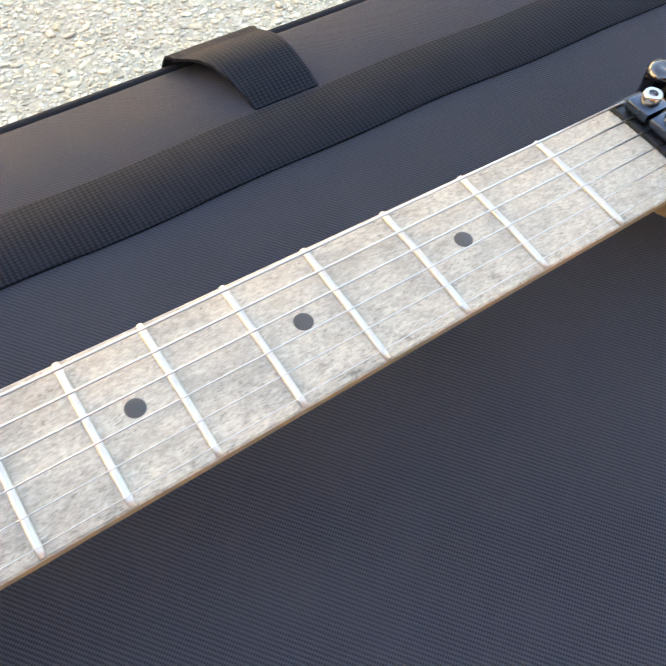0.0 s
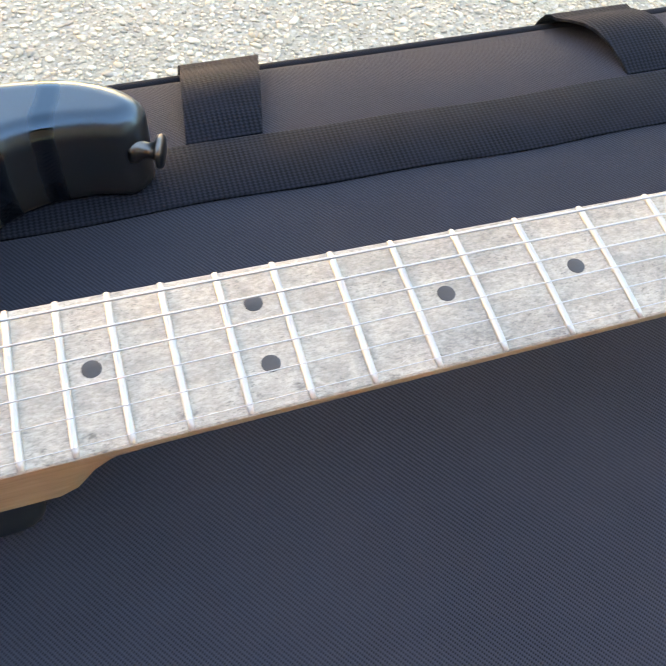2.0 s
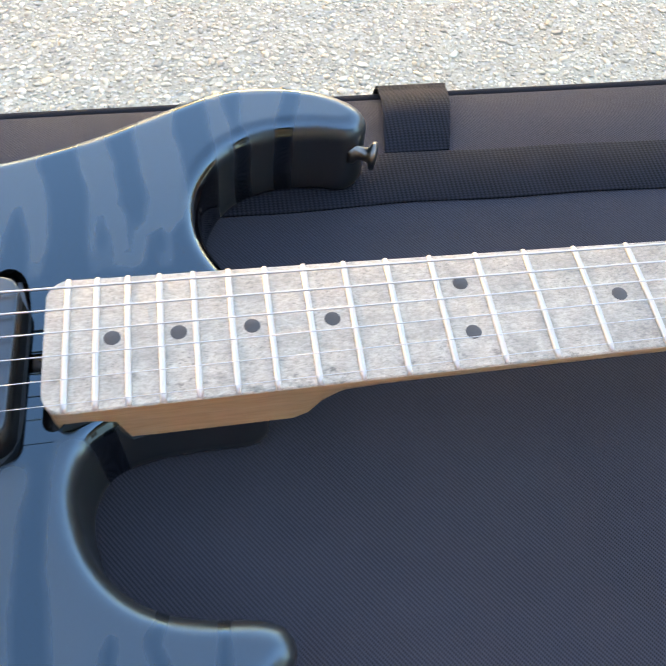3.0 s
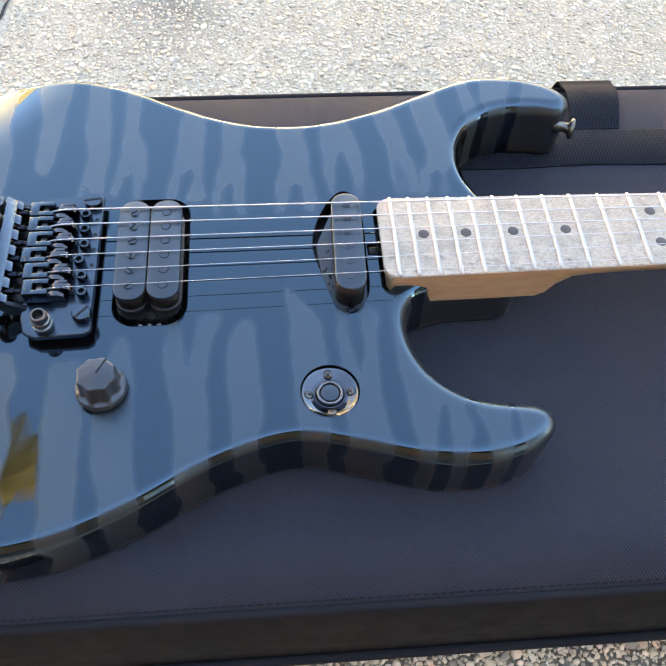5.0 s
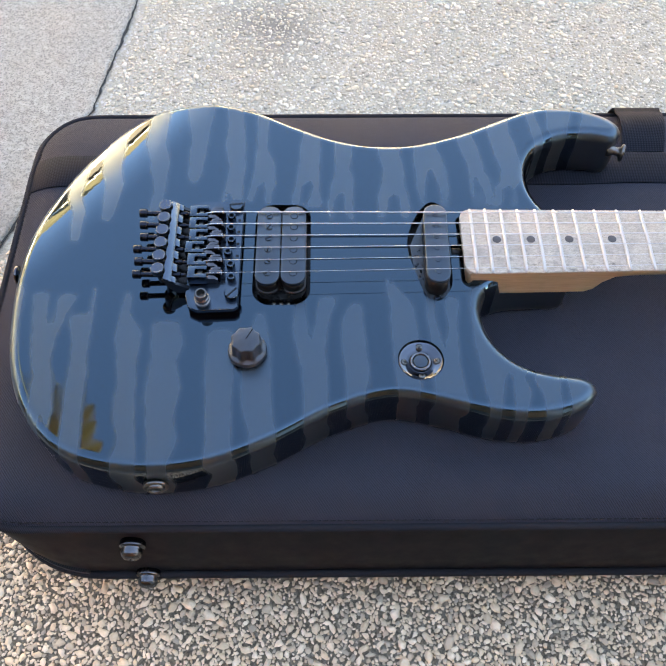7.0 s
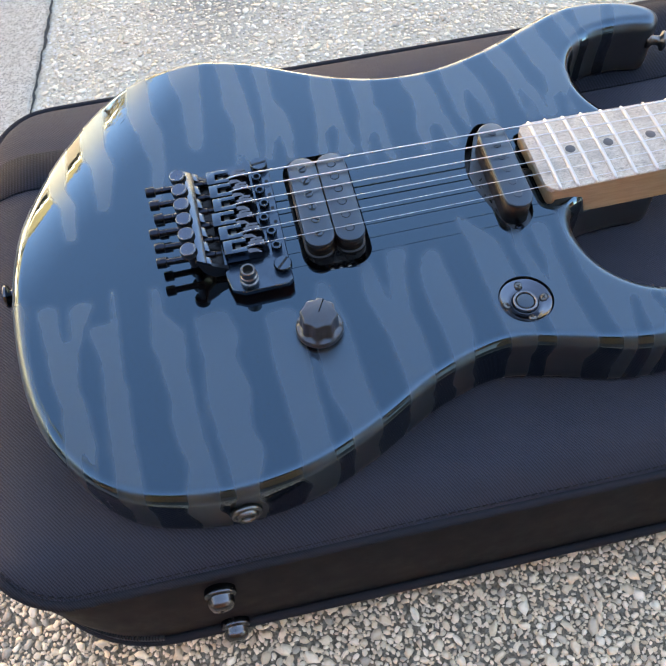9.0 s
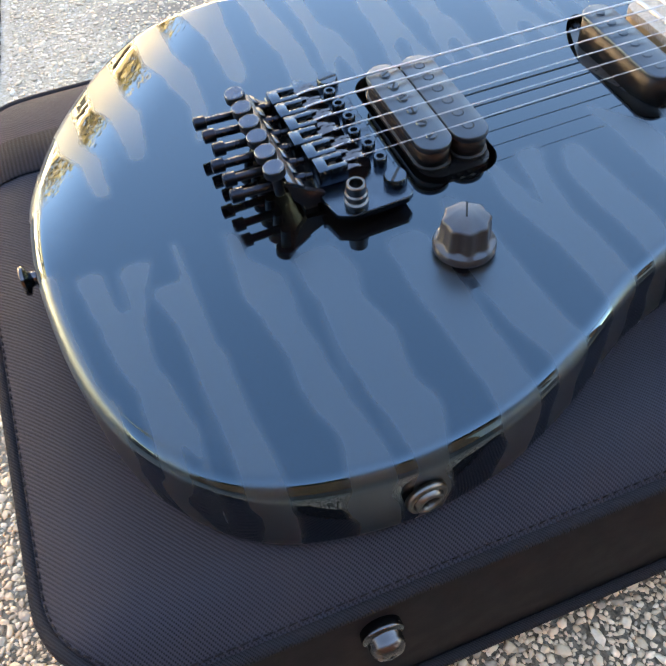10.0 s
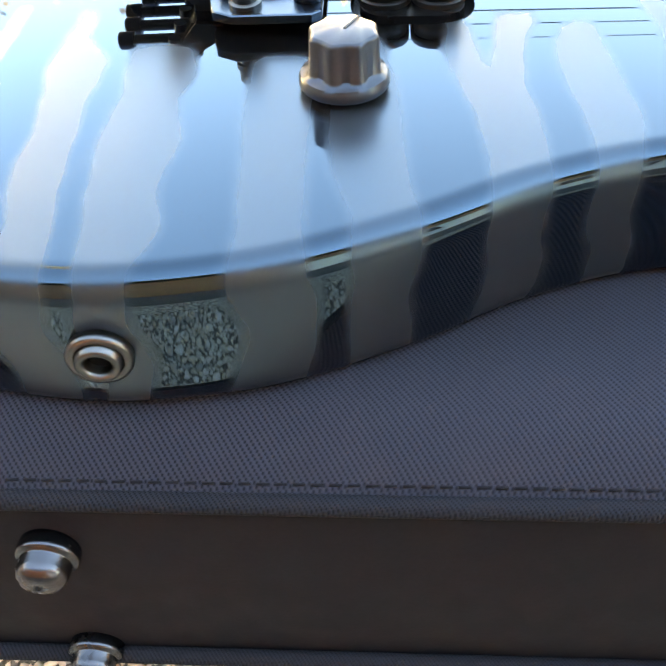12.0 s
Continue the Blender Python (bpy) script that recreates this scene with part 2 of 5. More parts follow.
M_TAPE = simple("shiny_black_tape", (0.006, 0.006, 0.007), 0.28, amount=0.3, spec=0.35, tint=(0.6, 0.84, 1.0))
M_BASE = simple("dull_black_plastic", (0.030, 0.030, 0.031), 0.38, amount=0.25, spec=0.7, tint=(0.6, 0.85, 1.0))
M_KNOB = simple("grey_black_plastic", (0.024, 0.023, 0.0225), 0.32, amount=0.2, spec=0.7, tint=(0.55, 0.8, 1.0))
M_CHROME = simple("chrome_screw", (0.42, 0.42, 0.43), 0.18, 1.0, amount=0.05)
M_SCREW = simple("dark_steel_screw", (0.017, 0.024, 0.033), 0.28, 1.0, amount=0.2)
M_TPLATE = simple("satin_dark_nickel_plate", (0.060, 0.090, 0.118), 0.22, 1.0, amount=0.08)
M_DARKCHROME = simple("black_chrome", (0.085, 0.086, 0.094), 0.12, 1.0, amount=0.08, bump=0.0)
M_STEEL = simple("dull_nickel", (0.125, 0.125, 0.12), 0.32, 1.0, amount=0.1)
M_PLATE = simple("satin_black_nickel_plate", (0.055, 0.076, 0.102), 0.26, 1.0, amount=0.08)
M_COLLAR = simple("bright_dark_chrome", (0.12, 0.135, 0.15), 0.12, 1.0, amount=0.05, bump=0.0)
M_PLATE2 = simple("dark_chrome_dish", (0.066, 0.082, 0.100), 0.10, 1.0, amount=0.05, bump=0.0)
M_TWILL = twill()
M_PIPING = twill("black_twill_piping", (0.0152, 0.0151, 0.0172), 0.0011)
M_SIDE = simple("black_vinyl_cloth", (0.0096, 0.0089, 0.0106), 0.6, amount=0.2, grain=700, bump=0.12, spec=0.1)
M_WEB = webbing_mat()
M_THREAD = simple("black_thread", (0.013, 0.013, 0.0155), 0.7, amount=0.3, spec=0.08)
M_ZIP = simple("black_zip_coil", (0.0084, 0.0084, 0.009), 0.35, amount=0.3)
M_STUD = simple("smoked_nickel_stud", (0.085, 0.088, 0.094), 0.26, 1.0, amount=0.12)
STAIN = (0.015, 0.50, 0.0)
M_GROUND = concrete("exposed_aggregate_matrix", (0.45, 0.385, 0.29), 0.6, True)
M_SLAB = concrete("brushed_concrete", (0.42, 0.362, 0.288), 0.8, False, 170)
M_JOINT = simple("dirt_filled_joint", (0.03, 0.0276, 0.0228), 0.9, amount=0.5, grain=200)
M_PEBBLE = pebble_mat("fine_river_pebble", (1.36, 1.25, 1.08))
M_STONE = pebble_mat("coarse_cream_pebble", (1.82, 1.53, 1.26))


# ---- helpers for shapes ----
def put_mesh(name, bm, mat, smooth=True):
    me = bpy.data.meshes.new(name)
    bm.normal_update()
    bm.to_mesh(me)
    bm.free()
    for m in (mat if isinstance(mat, (list, tuple)) else [mat]):
        me.materials.append(m)
    if smooth:
        me.shade_smooth()
    return me


def part(name, bm, mat, parent=None, label="", smooth=True, at=None):
    ob = new(name, put_mesh(name, bm, mat, smooth) if isinstance(bm, bmesh.types.BMesh) else bm)
    if parent is not None:
        ob.parent = parent
    if at is not None:
        ob.matrix_basis = at
    if label:
        ob["label"] = label
    return ob


def ring_faces(bm, a, b, closed=True):
    n = len(a)
    for i in range(n if closed else n - 1):
        j = (i + 1) % n
        bm.faces.new((a[i], a[j], b[j], b[i]))


def loft(bm, loops, closed=True, cap0=True, cap1=True):
    rows = [[bm.verts.new(p) for p in lp] for lp in loops]
    for a, b in zip(rows, rows[1:]):
        ring_faces(bm, a, b, closed)
    if cap0:
        bm.faces.new(list(reversed(rows[0])))
    if cap1:
        bm.faces.new(rows[-1])
    return rows


def lathe(bm, profile, n=32, m=None, cap0=True, cap1=True):
    """Turn (radius, height) pairs round z; m places the result."""
    m = m or Matrix()
    loops = []
    for r, h in profile:
        loops.append([m @ Vector((r * math.cos(2 * math.pi * i / n), r * math.sin(2 * math.pi * i / n), h)) for i in range(n)])
    loft(bm, loops, True, cap0, cap1)


def tube(bm, pts, r, n=8, closed=False):
    pts = [Vector(p) for p in pts]
    loops = []
    for i, p in enumerate(pts):
        if closed:
            d = pts[(i + 1) % len(pts)] - pts[i - 1]
        else:
            d = pts[min(i + 1, len(pts) - 1)] - pts[max(i - 1, 0)]
        d.normalize()
        up = Vector((0, 0, 1)) if abs(d.z) < 0.95 else Vector((1, 0, 0))
        s = d.cross(up).normalized()
        u = s.cross(d)
        loops.append([p + r * (math.cos(2 * math.pi * k / n) * s + math.sin(2 * math.pi * k / n) * u) for k in range(n)])
    rows = [[bm.verts.new(p) for p in lp] for lp in loops]
    for a, b in zip(rows, rows[1:]):
        ring_faces(bm, a, b)
    if closed:
        ring_faces(bm, rows[-1], rows[0])
    else:
        bm.faces.new(list(reversed(rows[0])))
        bm.faces.new(rows[-1])


def box(bm, x0, x1, y0, y1, z0, z1, bevel=0.0, m=None):
    vs = [bm.verts.new((x, y, z)) for x in (x0, x1) for y in (y0, y1) for z in (z0, z1)]
    fs = [bm.faces.new([vs[i] for i in q]) for q in ((0, 1, 3, 2), (4, 6, 7, 5), (0, 4, 5, 1), (2, 3, 7, 6), (0, 2, 6, 4), (1, 5, 7, 3))]
    if m is not None:
        bmesh.ops.transform(bm, matrix=m, verts=vs)
    if bevel:
        es = list({e for f in fs for e in f.edges})
        bmesh.ops.bevel(bm, geom=es, offset=bevel, segments=2, affect="EDGES", profile=0.5)


def rounded_rect(x0, x1, y0, y1, r, n=8):
    pts = []
    for cx, cy, a0 in ((x1 - r, y1 - r, 0), (x0 + r, y1 - r, 90), (x0 + r, y0 + r, 180), (x1 - r, y0 + r, 270)):
        for i in range(n + 1):
            a = radians(a0 + 90 * i / n)
            pts.append((cx + r * math.cos(a), cy + r * math.sin(a)))
    return pts


def spline(ctrl, per=6):
    """A closed smooth curve through control points, by Catmull-Rom."""
    out, n = [], len(ctrl)
    for i in range(n):
        p0, p1, p2, p3 = (Vector(ctrl[(i + k) % n]) for k in (-1, 0, 1, 2))
        for j in range(per):
            t = j / per
            out.append(0.5 * (2 * p1 + (p2 - p0) * t + (2 * p0 - 5 * p1 + 4 * p2 - p3) * t * t + (3 * p1 - p0 - 3 * p2 + p3) * t ** 3))
    return out


def inset(pts, d):
    """Shift a counter-clockwise closed outline inwards by d."""
    n = len(pts)
    res = []
    for i in range(n):
        t = (pts[(i + 1) % n] - pts[i - 1]).normalized()
        res.append(pts[i] + d * Vector((-t.y, t.x)))
    return res


def sharp(ob, degrees=40):
    ob.data.set_sharp_from_angle(angle=radians(degrees))
    return ob


# ---- ground: exposed aggregate driveway, a smoother slab beyond a joint ----
def ground_sheet():
    bm = bmesh.new()
    bmesh.ops.create_grid(bm, x_segments=8, y_segments=8, size=150)
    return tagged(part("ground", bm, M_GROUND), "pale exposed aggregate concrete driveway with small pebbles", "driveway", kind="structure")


JOINT = [(-0.42, -0.55), (-0.33, -0.15), (-0.252, 0.158), (-0.189, 0.350), (-0.163, 0.535), (-0.10, 1.1), (0.35, 6.0)]


def slab():
    """The brushed slab left of the joint, a few millimetres proud, its edge rounded and chipped."""
    bm = bmesh.new()
    dense = []
    for (xa, ya), (xb, yb) in zip(JOINT, JOINT[1:]):
        n = 40
        dense += [(xa + (xb - xa) * i / n, ya + (yb - ya) * i / n) for i in range(n)]
    edge = [Vector((x - 0.004 + 0.0022 * noise.noise((x * 90, y * 90, 0)), y, 0)) for x, y in dense]
    rows = []
    for dx, z in ((0.0, -0.02), (0.0, 0.001), (-0.0015, 0.0032), (-0.005, 0.004), (-3.5, 0.004)):
        rows.append([bm.verts.new((p.x + dx, p.y, z)) for p in edge])
    for a, b in zip(rows, rows[1:]):
        ring_faces(bm, a, b, False)
    ob = tagged(part("pavement", bm, M_SLAB), "smooth grey brushed concrete slab beside the joint", "pavement", kind="structure")
    bm = bmesh.new()
    a = [bm.verts.new((p.x - 0.002, p.y, 0.0012)) for p in edge]
    b = [bm.verts.new((p.x + 0.0028 + 0.0030 * noise.noise((p.x * 70, p.y * 70, 5)) + 0.0012 * noise.noise((p.x * 260, p.y * 260, 5)), p.y, 0.0014)) for p in edge]
    ring_faces(bm, a, b, False)
    tagged(part("trim", bm, M_JOINT), "dark dirt-filled joint between concrete slabs", "joint", kind="structure")
    return ob


ground_sheet()
slab()


# ---- guitar case, lying shut on the driveway ----
CX0, CX1, CY0, CY1, CR = -0.1765, 0.93, -0.1855, 0.2035, 0.050
CASE_Z, LIP_Z, FLARE, SWEEP = 0.1455, 0.042, 0.0065, 0.035


def case_outline(d, n=14, grow=0.0):
    r = max(CR + grow - d, 0.002)
    pts = []
    x0, x1, y0, y1 = CX0 + d, CX1 - d, CY0 + d, CY1 - d
    for cx, cy, a0 in ((x1 - r, y1 - r, 0), (x0 + r, y1 - r, 90), (x0 + r, y0 + r, 180), (x1 - r, y0 + r, 270)):
        arc = [(cx + r * math.cos(radians(a0 + 90 * i / n)), cy + r * math.sin(radians(a0 + 90 * i / n))) for i in range(n + 1)]
        pts += arc
        ex, ey = arc[-1]
        k = 24 if a0 in (0, 180) else 10
        tx, ty = {0: (x0 + r, y1), 90: (x0, y0 + r), 180: (x1 - r, y0), 270: (x1, y1 - r)}[a0]
        pts += [(ex + (tx - ex) * i / k, ey + (ty - ey) * i / k) for i in range(1, k)]
    return pts


def case_top(x, y):
    """The height of the padded lid: it rolls down towards the far edge."""
    z = CASE_Z
    d = max(0.0, y - 0.132) / (CY1 - 0.132)
    z -= 0.0190 * d ** 1.8
    e = max(0.0, CX0 + 0.034 - x) / 0.034
    z -= 0.012 * e ** 1.8
    f = max(0.0, CY0 + 0.026 - y) / 0.026
    z -= 0.0172 * f ** 1.6
    z = max(z, CASE_Z - 0.0200)
    return z


def guitar_case():
    case = new("guitar_case")
    tagged(case, "black padded guitar case with twill lid lying shut on the driveway", "guitar case")
    bm = bmesh.new()
    rows = []
    for d in (0.0, 0.0015, 0.004, 0.008, 0.013, 0.020, 0.030, 0.042, 0.056, 0.072, 0.095):
        rows.append([bm.verts.new((x, y, case_top(x, y) + (0.0004 * noise.noise((x * 25, y * 25, 0)) if d > 0.003 else -0.0012))) for x, y in case_outline(d)])
    for a, b in zip(rows, rows[1:]):
        ring_faces(bm, a, b)
    bm.faces.new(rows[-1])
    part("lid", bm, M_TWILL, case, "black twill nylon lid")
    # side wall of the lid
    bm = bmesh.new()
    rows = []
    for k, bulge in ((0.0, 0.0015), (0.12, -0.0004), (0.35, -0.0018), (0.65, -0.0018), (0.9, -0.0004), (1.0, 0.001)):
        rows.append([bm.verts.new((x, y, case_top(x, y) - 0.002 + (LIP_Z - case_top(x, y)) * k)) for x, y in case_outline(0.0015 + bulge - FLARE * k, 14, SWEEP * k)])
    for a, b in zip(rows, rows[1:]):
        ring_faces(bm, b, a)
    part("side_wall", bm, M_SIDE, case, "plain black cloth side wall")
    # lower shell, set back under the zip
    bm = bmesh.new()
    rows = []
    for d, z in ((-0.0040, LIP_Z), (0.004, 0.040), (0.014, 0.033), (0.020, 0.020), (0.026, 0.006), (0.034, 0.0)):
        rows.append([bm.verts.new((x, y, z)) for x, y in case_outline(d, 14, SWEEP)])
    for a, b in zip(rows, rows[1:]):
        ring_faces(bm, b, a)
    bm.faces.new(rows[-1])
    part("lower_shell", bm, M_SIDE, case)
    # piping along the lid's rim and the braid above the lower shell
    bm = bmesh.new()
    tube(bm, [(x, y, case_top(x, y) - 0.0012 + 0.0003 * noise.noise((x * 40, y * 40, 3))) for x, y in case_outline(0.0006)], 0.0031, 10, True)
    part("piping", bm, M_PIPING, case, "black twill piping along the rim")
    bm = bmesh.new()
    tube(bm, [(x, y, LIP_Z + 0.001) for x, y in case_outline(-0.0004 - FLARE, 14, SWEEP)], 0.0030, 8, True)
    part("braid", bm, M_PIPING, case, "black woven braid above the zip")
    # stitching just inside the piping, dash by dash
    bm = bmesh.new()
    line = case_outline(0.0038)
    total = 0.0
    for (xa, ya), (xb, yb) in zip(line, line[1:] + line[:1]):
        seg = math.hypot(xb - xa, yb - ya)
        if seg < 1e-6:
            continue
        s = -total % 0.0047
        while s < seg:
            cx, cy = xa + (xb - xa) * s / seg, ya + (yb - ya) * s / seg
            if cy < 0.19 and cx < 0.7:
                m = Matrix.Translation((cx, cy, case_top(cx, cy) + 0.0001)) @ Matrix.Rotation(math.atan2(yb - ya, xb - xa) + 0.05, 4, "Z")
                box(bm, -0.0016, 0.0016, -0.00034, 0.00034, -0.0004, 0.0003, 0, m)
            s += 0.0047
        total += seg
    tagged(part("stitching", bm, M_THREAD, case, "dark thread stitches along the rim"), kind="stuff")
    # webbing strap sewn along the lid
    bm = bmesh.new()
    xs = [CX0 + 0.004 + (CX1 - CX0 - 0.01) * i / 160 for i in range(161)]
    loops = []
    for x in xs:
        a = 0.1012 + 0.0008 * math.sin(x * 23) + 0.0006 * math.sin(x * 61)
        b = a + 0.0350
        prof = [(a, -0.0006), (a, 0.0010), (a + 0.001, 0.0016), (0.5 * (a + b), 0.0017), (b - 0.001, 0.0016), (b, 0.0010), (b, -0.0006)]
        loops.append([(x, y, case_top(x, y) + h) for y, h in prof])
    loft(bm, loops, False, False, False)
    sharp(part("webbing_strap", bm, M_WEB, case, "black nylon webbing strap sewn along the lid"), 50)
    # two handle loops that go over the far rim
    for near, far in (((0.332, 0.368), (0.340, 0.381)), ((0.563, 0.597), (0.549, 0.598))):
        bm = bmesh.new()
        loops = []
        for i in range(19):
            k = i / 18
            y = 0.1385 + 0.079 * k
            q = min(1.0, (y - 0.1375) / 0.0625)
            if y <= CY1 - 0.004:
                z = case_top(0.3, y) + 0.0012 - 0.0024 * max(0.0, 1 - k * 9) + 0.0062 * math.sin(math.pi * min(1, k * 1.15)) ** 2
            else:
                z = case_top(0.3, CY1) + 0.0050 - 9.0 * (y - CY1 + 0.004) ** 1.5 * (1 + 40 * (y - CY1 + 0.004))
            z += 0.0052 * min(1.0, 1.25 * k) ** 2
            bend = 0.35 * q + 0.65 * q ** 2.2
            xa = near[0] + (far[0] - near[0]) * (bend if far[0] < near[0] else q)
            xb = near[1] + (far[1] - near[1]) * q
            w = xb - xa
            cup = 0.0012 * math.sin(math.pi * q)
            top = [(xa + w * s, y, z + 0.0016 + cup * (1 - (2 * s - 1) ** 2)) for s in (0, 0.15, 0.35, 0.5, 0.65, 0.85, 1)]
            low = [(xa + w * s, y, z + cup * (1 - (2 * s - 1) ** 2)) for s in (1, 0.5, 0)]
            loops.append(top + low)
        loft(bm, loops)
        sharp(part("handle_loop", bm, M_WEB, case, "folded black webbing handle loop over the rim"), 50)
    # two studs on the side wall
    for z in (0.1072, 0.0486):
        bm = bmesh.new()
        wall = CY0 + 0.0010 - FLARE * (0.1385 - z) / 0.0965
        m = Matrix.Translation((-0.0568, wall - 0.0026, z - 0.0022)) @ Matrix.Rotation(radians(90), 4, "X")
        lathe(bm, [(0.0086, -0.004), (0.0090, 0.0), (0.0090, 0.0010), (0.0084, 0.0016), (0.0074, 0.0018), (0.0072, 0.0022), (0.0073, 0.0052), (0.0067, 0.0073), (0.0052, 0.0089),
                   (0.0030, 0.0096), (0.0014, 0.0097), (0.0010, 0.0088)], 36, m)
        part("stud", bm, M_STUD, case, "domed smoked metal stud with a washer")
    # cloth seam and the end of the zip
    bm = bmesh.new()
    tube(bm, [(-0.0915 + 0.008 * k, CY0 + 0.0024 - FLARE * 0.88 * k - 0.0006 * math.sin(3.1 * k), case_top(0.0, CY0) - 0.005 - 0.074 * k) for k in (0, 0.2, 0.4, 0.6, 0.8, 1)], 0.0009, 6)
    part("side_seam", bm, M_PIPING, case, "sewn seam down the side wall")
    bm = bmesh.new()
    o = case_outline(-0.0002 - FLARE, 40, SWEEP)
    for (xa, ya), (xb, yb) in zip(o, o[1:] + o[:1]):
        seg = math.hypot(xb - xa, yb - ya)
        n = max(1, int(seg / 0.0017))
        for i in range(n):
            x, y = xa + (xb - xa) * i / n, ya + (yb - ya) * i / n
            if x < -0.100 and y < 0.02:
                m = Matrix.Translation((x, y, 0.0500)) @ Matrix.Rotation(math.atan2(yb - ya, xb - xa), 4, "Z")
                box(bm, -0.00055, 0.00055, -0.0012, 0.0012, -0.0020, 0.0020, 0, m)
    part("zip", bm, M_ZIP, case, "black coil zip running round the corner", smooth=False)
    return case


guitar_case()


# ---- electric guitar ----
guitar = new("electric_guitar")
tagged(guitar, "black tiger-striped electric guitar lying on its closed case", "electric guitar")
BODY_Z, BACK_Z = 0.190, 0.1462
OUTLINE = [(0.254, 0.0275), (0.2445, 0.0345), (0.2345, 0.054), (0.2330, 0.076), (0.240, 0.0950), (0.2515, 0.1070), (0.268, 0.1135), (0.290, 0.1140), (0.306, 0.1115), (0.3155, 0.121),
           (0.3105, 0.1330), (0.292, 0.1440), (0.265, 0.1485), (0.242, 0.1455), (0.208, 0.1300), (0.176, 0.1150), (0.146, 0.1062), (0.114, 0.1053), (0.084, 0.1122), (0.054, 0.1260), (0.022, 0.1432),
           (-0.012, 0.1530), (-0.047, 0.1525), (-0.064, 0.1490), (-0.081, 0.1390), (-0.097, 0.1230), (-0.111, 0.1035), (-0.124, 0.0785), (-0.134, 0.0505), (-0.1405, 0.0210), (-0.1420, -0.0250),
           (-0.1350, -0.085), (-0.118, -0.1275), (-0.087, -0.1575), (-0.042, -0.1685), (0.002, -0.1645), (0.041, -0.1495), (0.080, -0.1285), (0.119, -0.1170), (0.151, -0.1222), (0.186, -0.1318),
           (0.216, -0.1338), (0.240, -0.1275), (0.2530, -0.1165), (0.2515, -0.1072), (0.243, -0.1028), (0.228, -0.1008), (0.213, -0.0970), (0.2, -0.0890), (0.1895, -0.0755), (0.1842, -0.0585), (0.1848, -0.045),
           (0.190, -0.0352), (0.200, -0.0298), (0.214, -0.0272), (0.230, -0.0264), (0.246, -0.0260), (0.2525, -0.0225), (0.254, -0.016), (0.254, 0.012)]
STRIPES = []


def satin(*stations):
    """A satin stripe: at each station across the body, y and the stripe's two sides in x (millimetres); it begins at the first and runs off the edge at the last."""
    STRIPES.append((stations, 99))


def fork(*stations):
    """A leg of a forked stripe: as satin(), but it ends inside its stripe."""
    STRIPES.append((stations, 2))


satin((-35, -128, -114), (-54, -125, -113), (-72, -122, -109), (-84, -120, -105), (-112, -113, -100), (-128, -106, -97), (-140, -101, -98))
satin((-37, -110, -93), (-56, -109, -100), (-76, -112, -104), (-92, -115, -104))
satin((-54, -100, -81), (-80, -94, -85), (-100, -93, -79), (-127, -92, -78), (-150, -89, -76))
satin((-32, -86, -82), (-52, -86, -81), (-64, -91, -81))
satin((-36, -64, -57), (-54, -65, -56), (-72, -66, -46), (-90, -63, -47), (-109, -60, -46), (-130, -60, -44), (-150, -55, -41), (-162, -58, -40))
satin((-60, -42, -21), (-78, -41, -18), (-92, -40, -21), (-112, -41, -17), (-133, -39, -19), (-150, -36, -15), (-167, -35, -21))
satin((-67, -4, 15), (-96, -4, 17), (-124, -2, 17), (-149, -0, 18), (-164, -1, 20))
satin((-54, 28, 36), (-88, 20, 41), (-112, 20, 42), (-126, 22, 43), (-147, 27, 46))
satin((-42, 55, 62), (-73, 53, 66), (-88, 57, 77), (-103, 60, 79), (-122, 62, 79), (-135, 63, 79))
satin((-41, 71, 86), (-60, 69, 80), (-74, 66, 78), (-86, 61, 77))
satin((-46, 92, 103), (-62, 87, 103), (-77, 86, 104), (-100, 88, 106), (-120, 89, 103))
satin((-26, 117, 123), (-51, 120, 138), (-78, 120, 140), (-98, 121, 139), (-118, 122, 139))
satin((-37, 147, 153), (-58, 144, 152), (-78, 146, 155), (-98, 146, 166), (-111, 146, 167), (-126, 146, 170))
satin((-41, 157, 170), (-65, 159, 167), (-85, 155, 166), (-101, 148, 166))
satin((-33, 177, 187), (-45, 175, 200), (-79, 175, 203), (-97, 177, 203), (-107, 178, 194), (-126, 180, 190))
satin((-80, 190, 211), (-99, 196, 211), (-106, 198, 207), (-117, 197, 210), (-132, 196, 206))
satin((-85, 214, 234), (-101, 213, 231), (-108, 211, 230), (-118, 215, 229), (-131, 216, 229))
satin((-92, 234, 270), (-108, 232, 270), (-118, 233, 270), (-127, 233, 270))
satin((7, -110, -101), (35, -112, -101), (58, -120, -108), (100, -124, -108))
satin((26, -90, -80), (64, -92, -76), (85, -98, -81), (112, -99, -82))
satin((26, -57, -49), (55, -54, -44), (85, -60, -43), (110, -66, -48), (145, -66, -49))
satin((63, -28, -20), (76, -30, -17), (108, -30, -15), (143, -36, -12))
satin((43, -4, 3), (51, -2, 4), (62, 0, 15), (81, 1, 16), (102, -3, 15), (127, -2, 13), (143, -3, 12))
fork((43, 7, 15), (52, 4, 15), (66, 2, 15))
satin((44, 16, 23), (61, 19, 26), (71, 20, 39), (81, 21, 39), (101, 22, 32), (117, 22, 33), (133, 21, 33))
fork((42, 31, 37), (52, 30, 37), (61, 29, 39), (71, 28, 39))
satin((40, 49, 58), (51, 51, 59), (61, 53, 60), (71, 54, 73), (80, 55, 73), (100, 56, 74), (116, 58, 74))
fork((38, 59, 77), (49, 64, 74), (60, 66, 73), (71, 62, 73))
satin((27, 79, 83), (41, 77, 84), (50, 79, 86), (60, 80, 99), (69, 82, 99), (79, 83, 96), (100, 83, 99), (106, 83, 100))
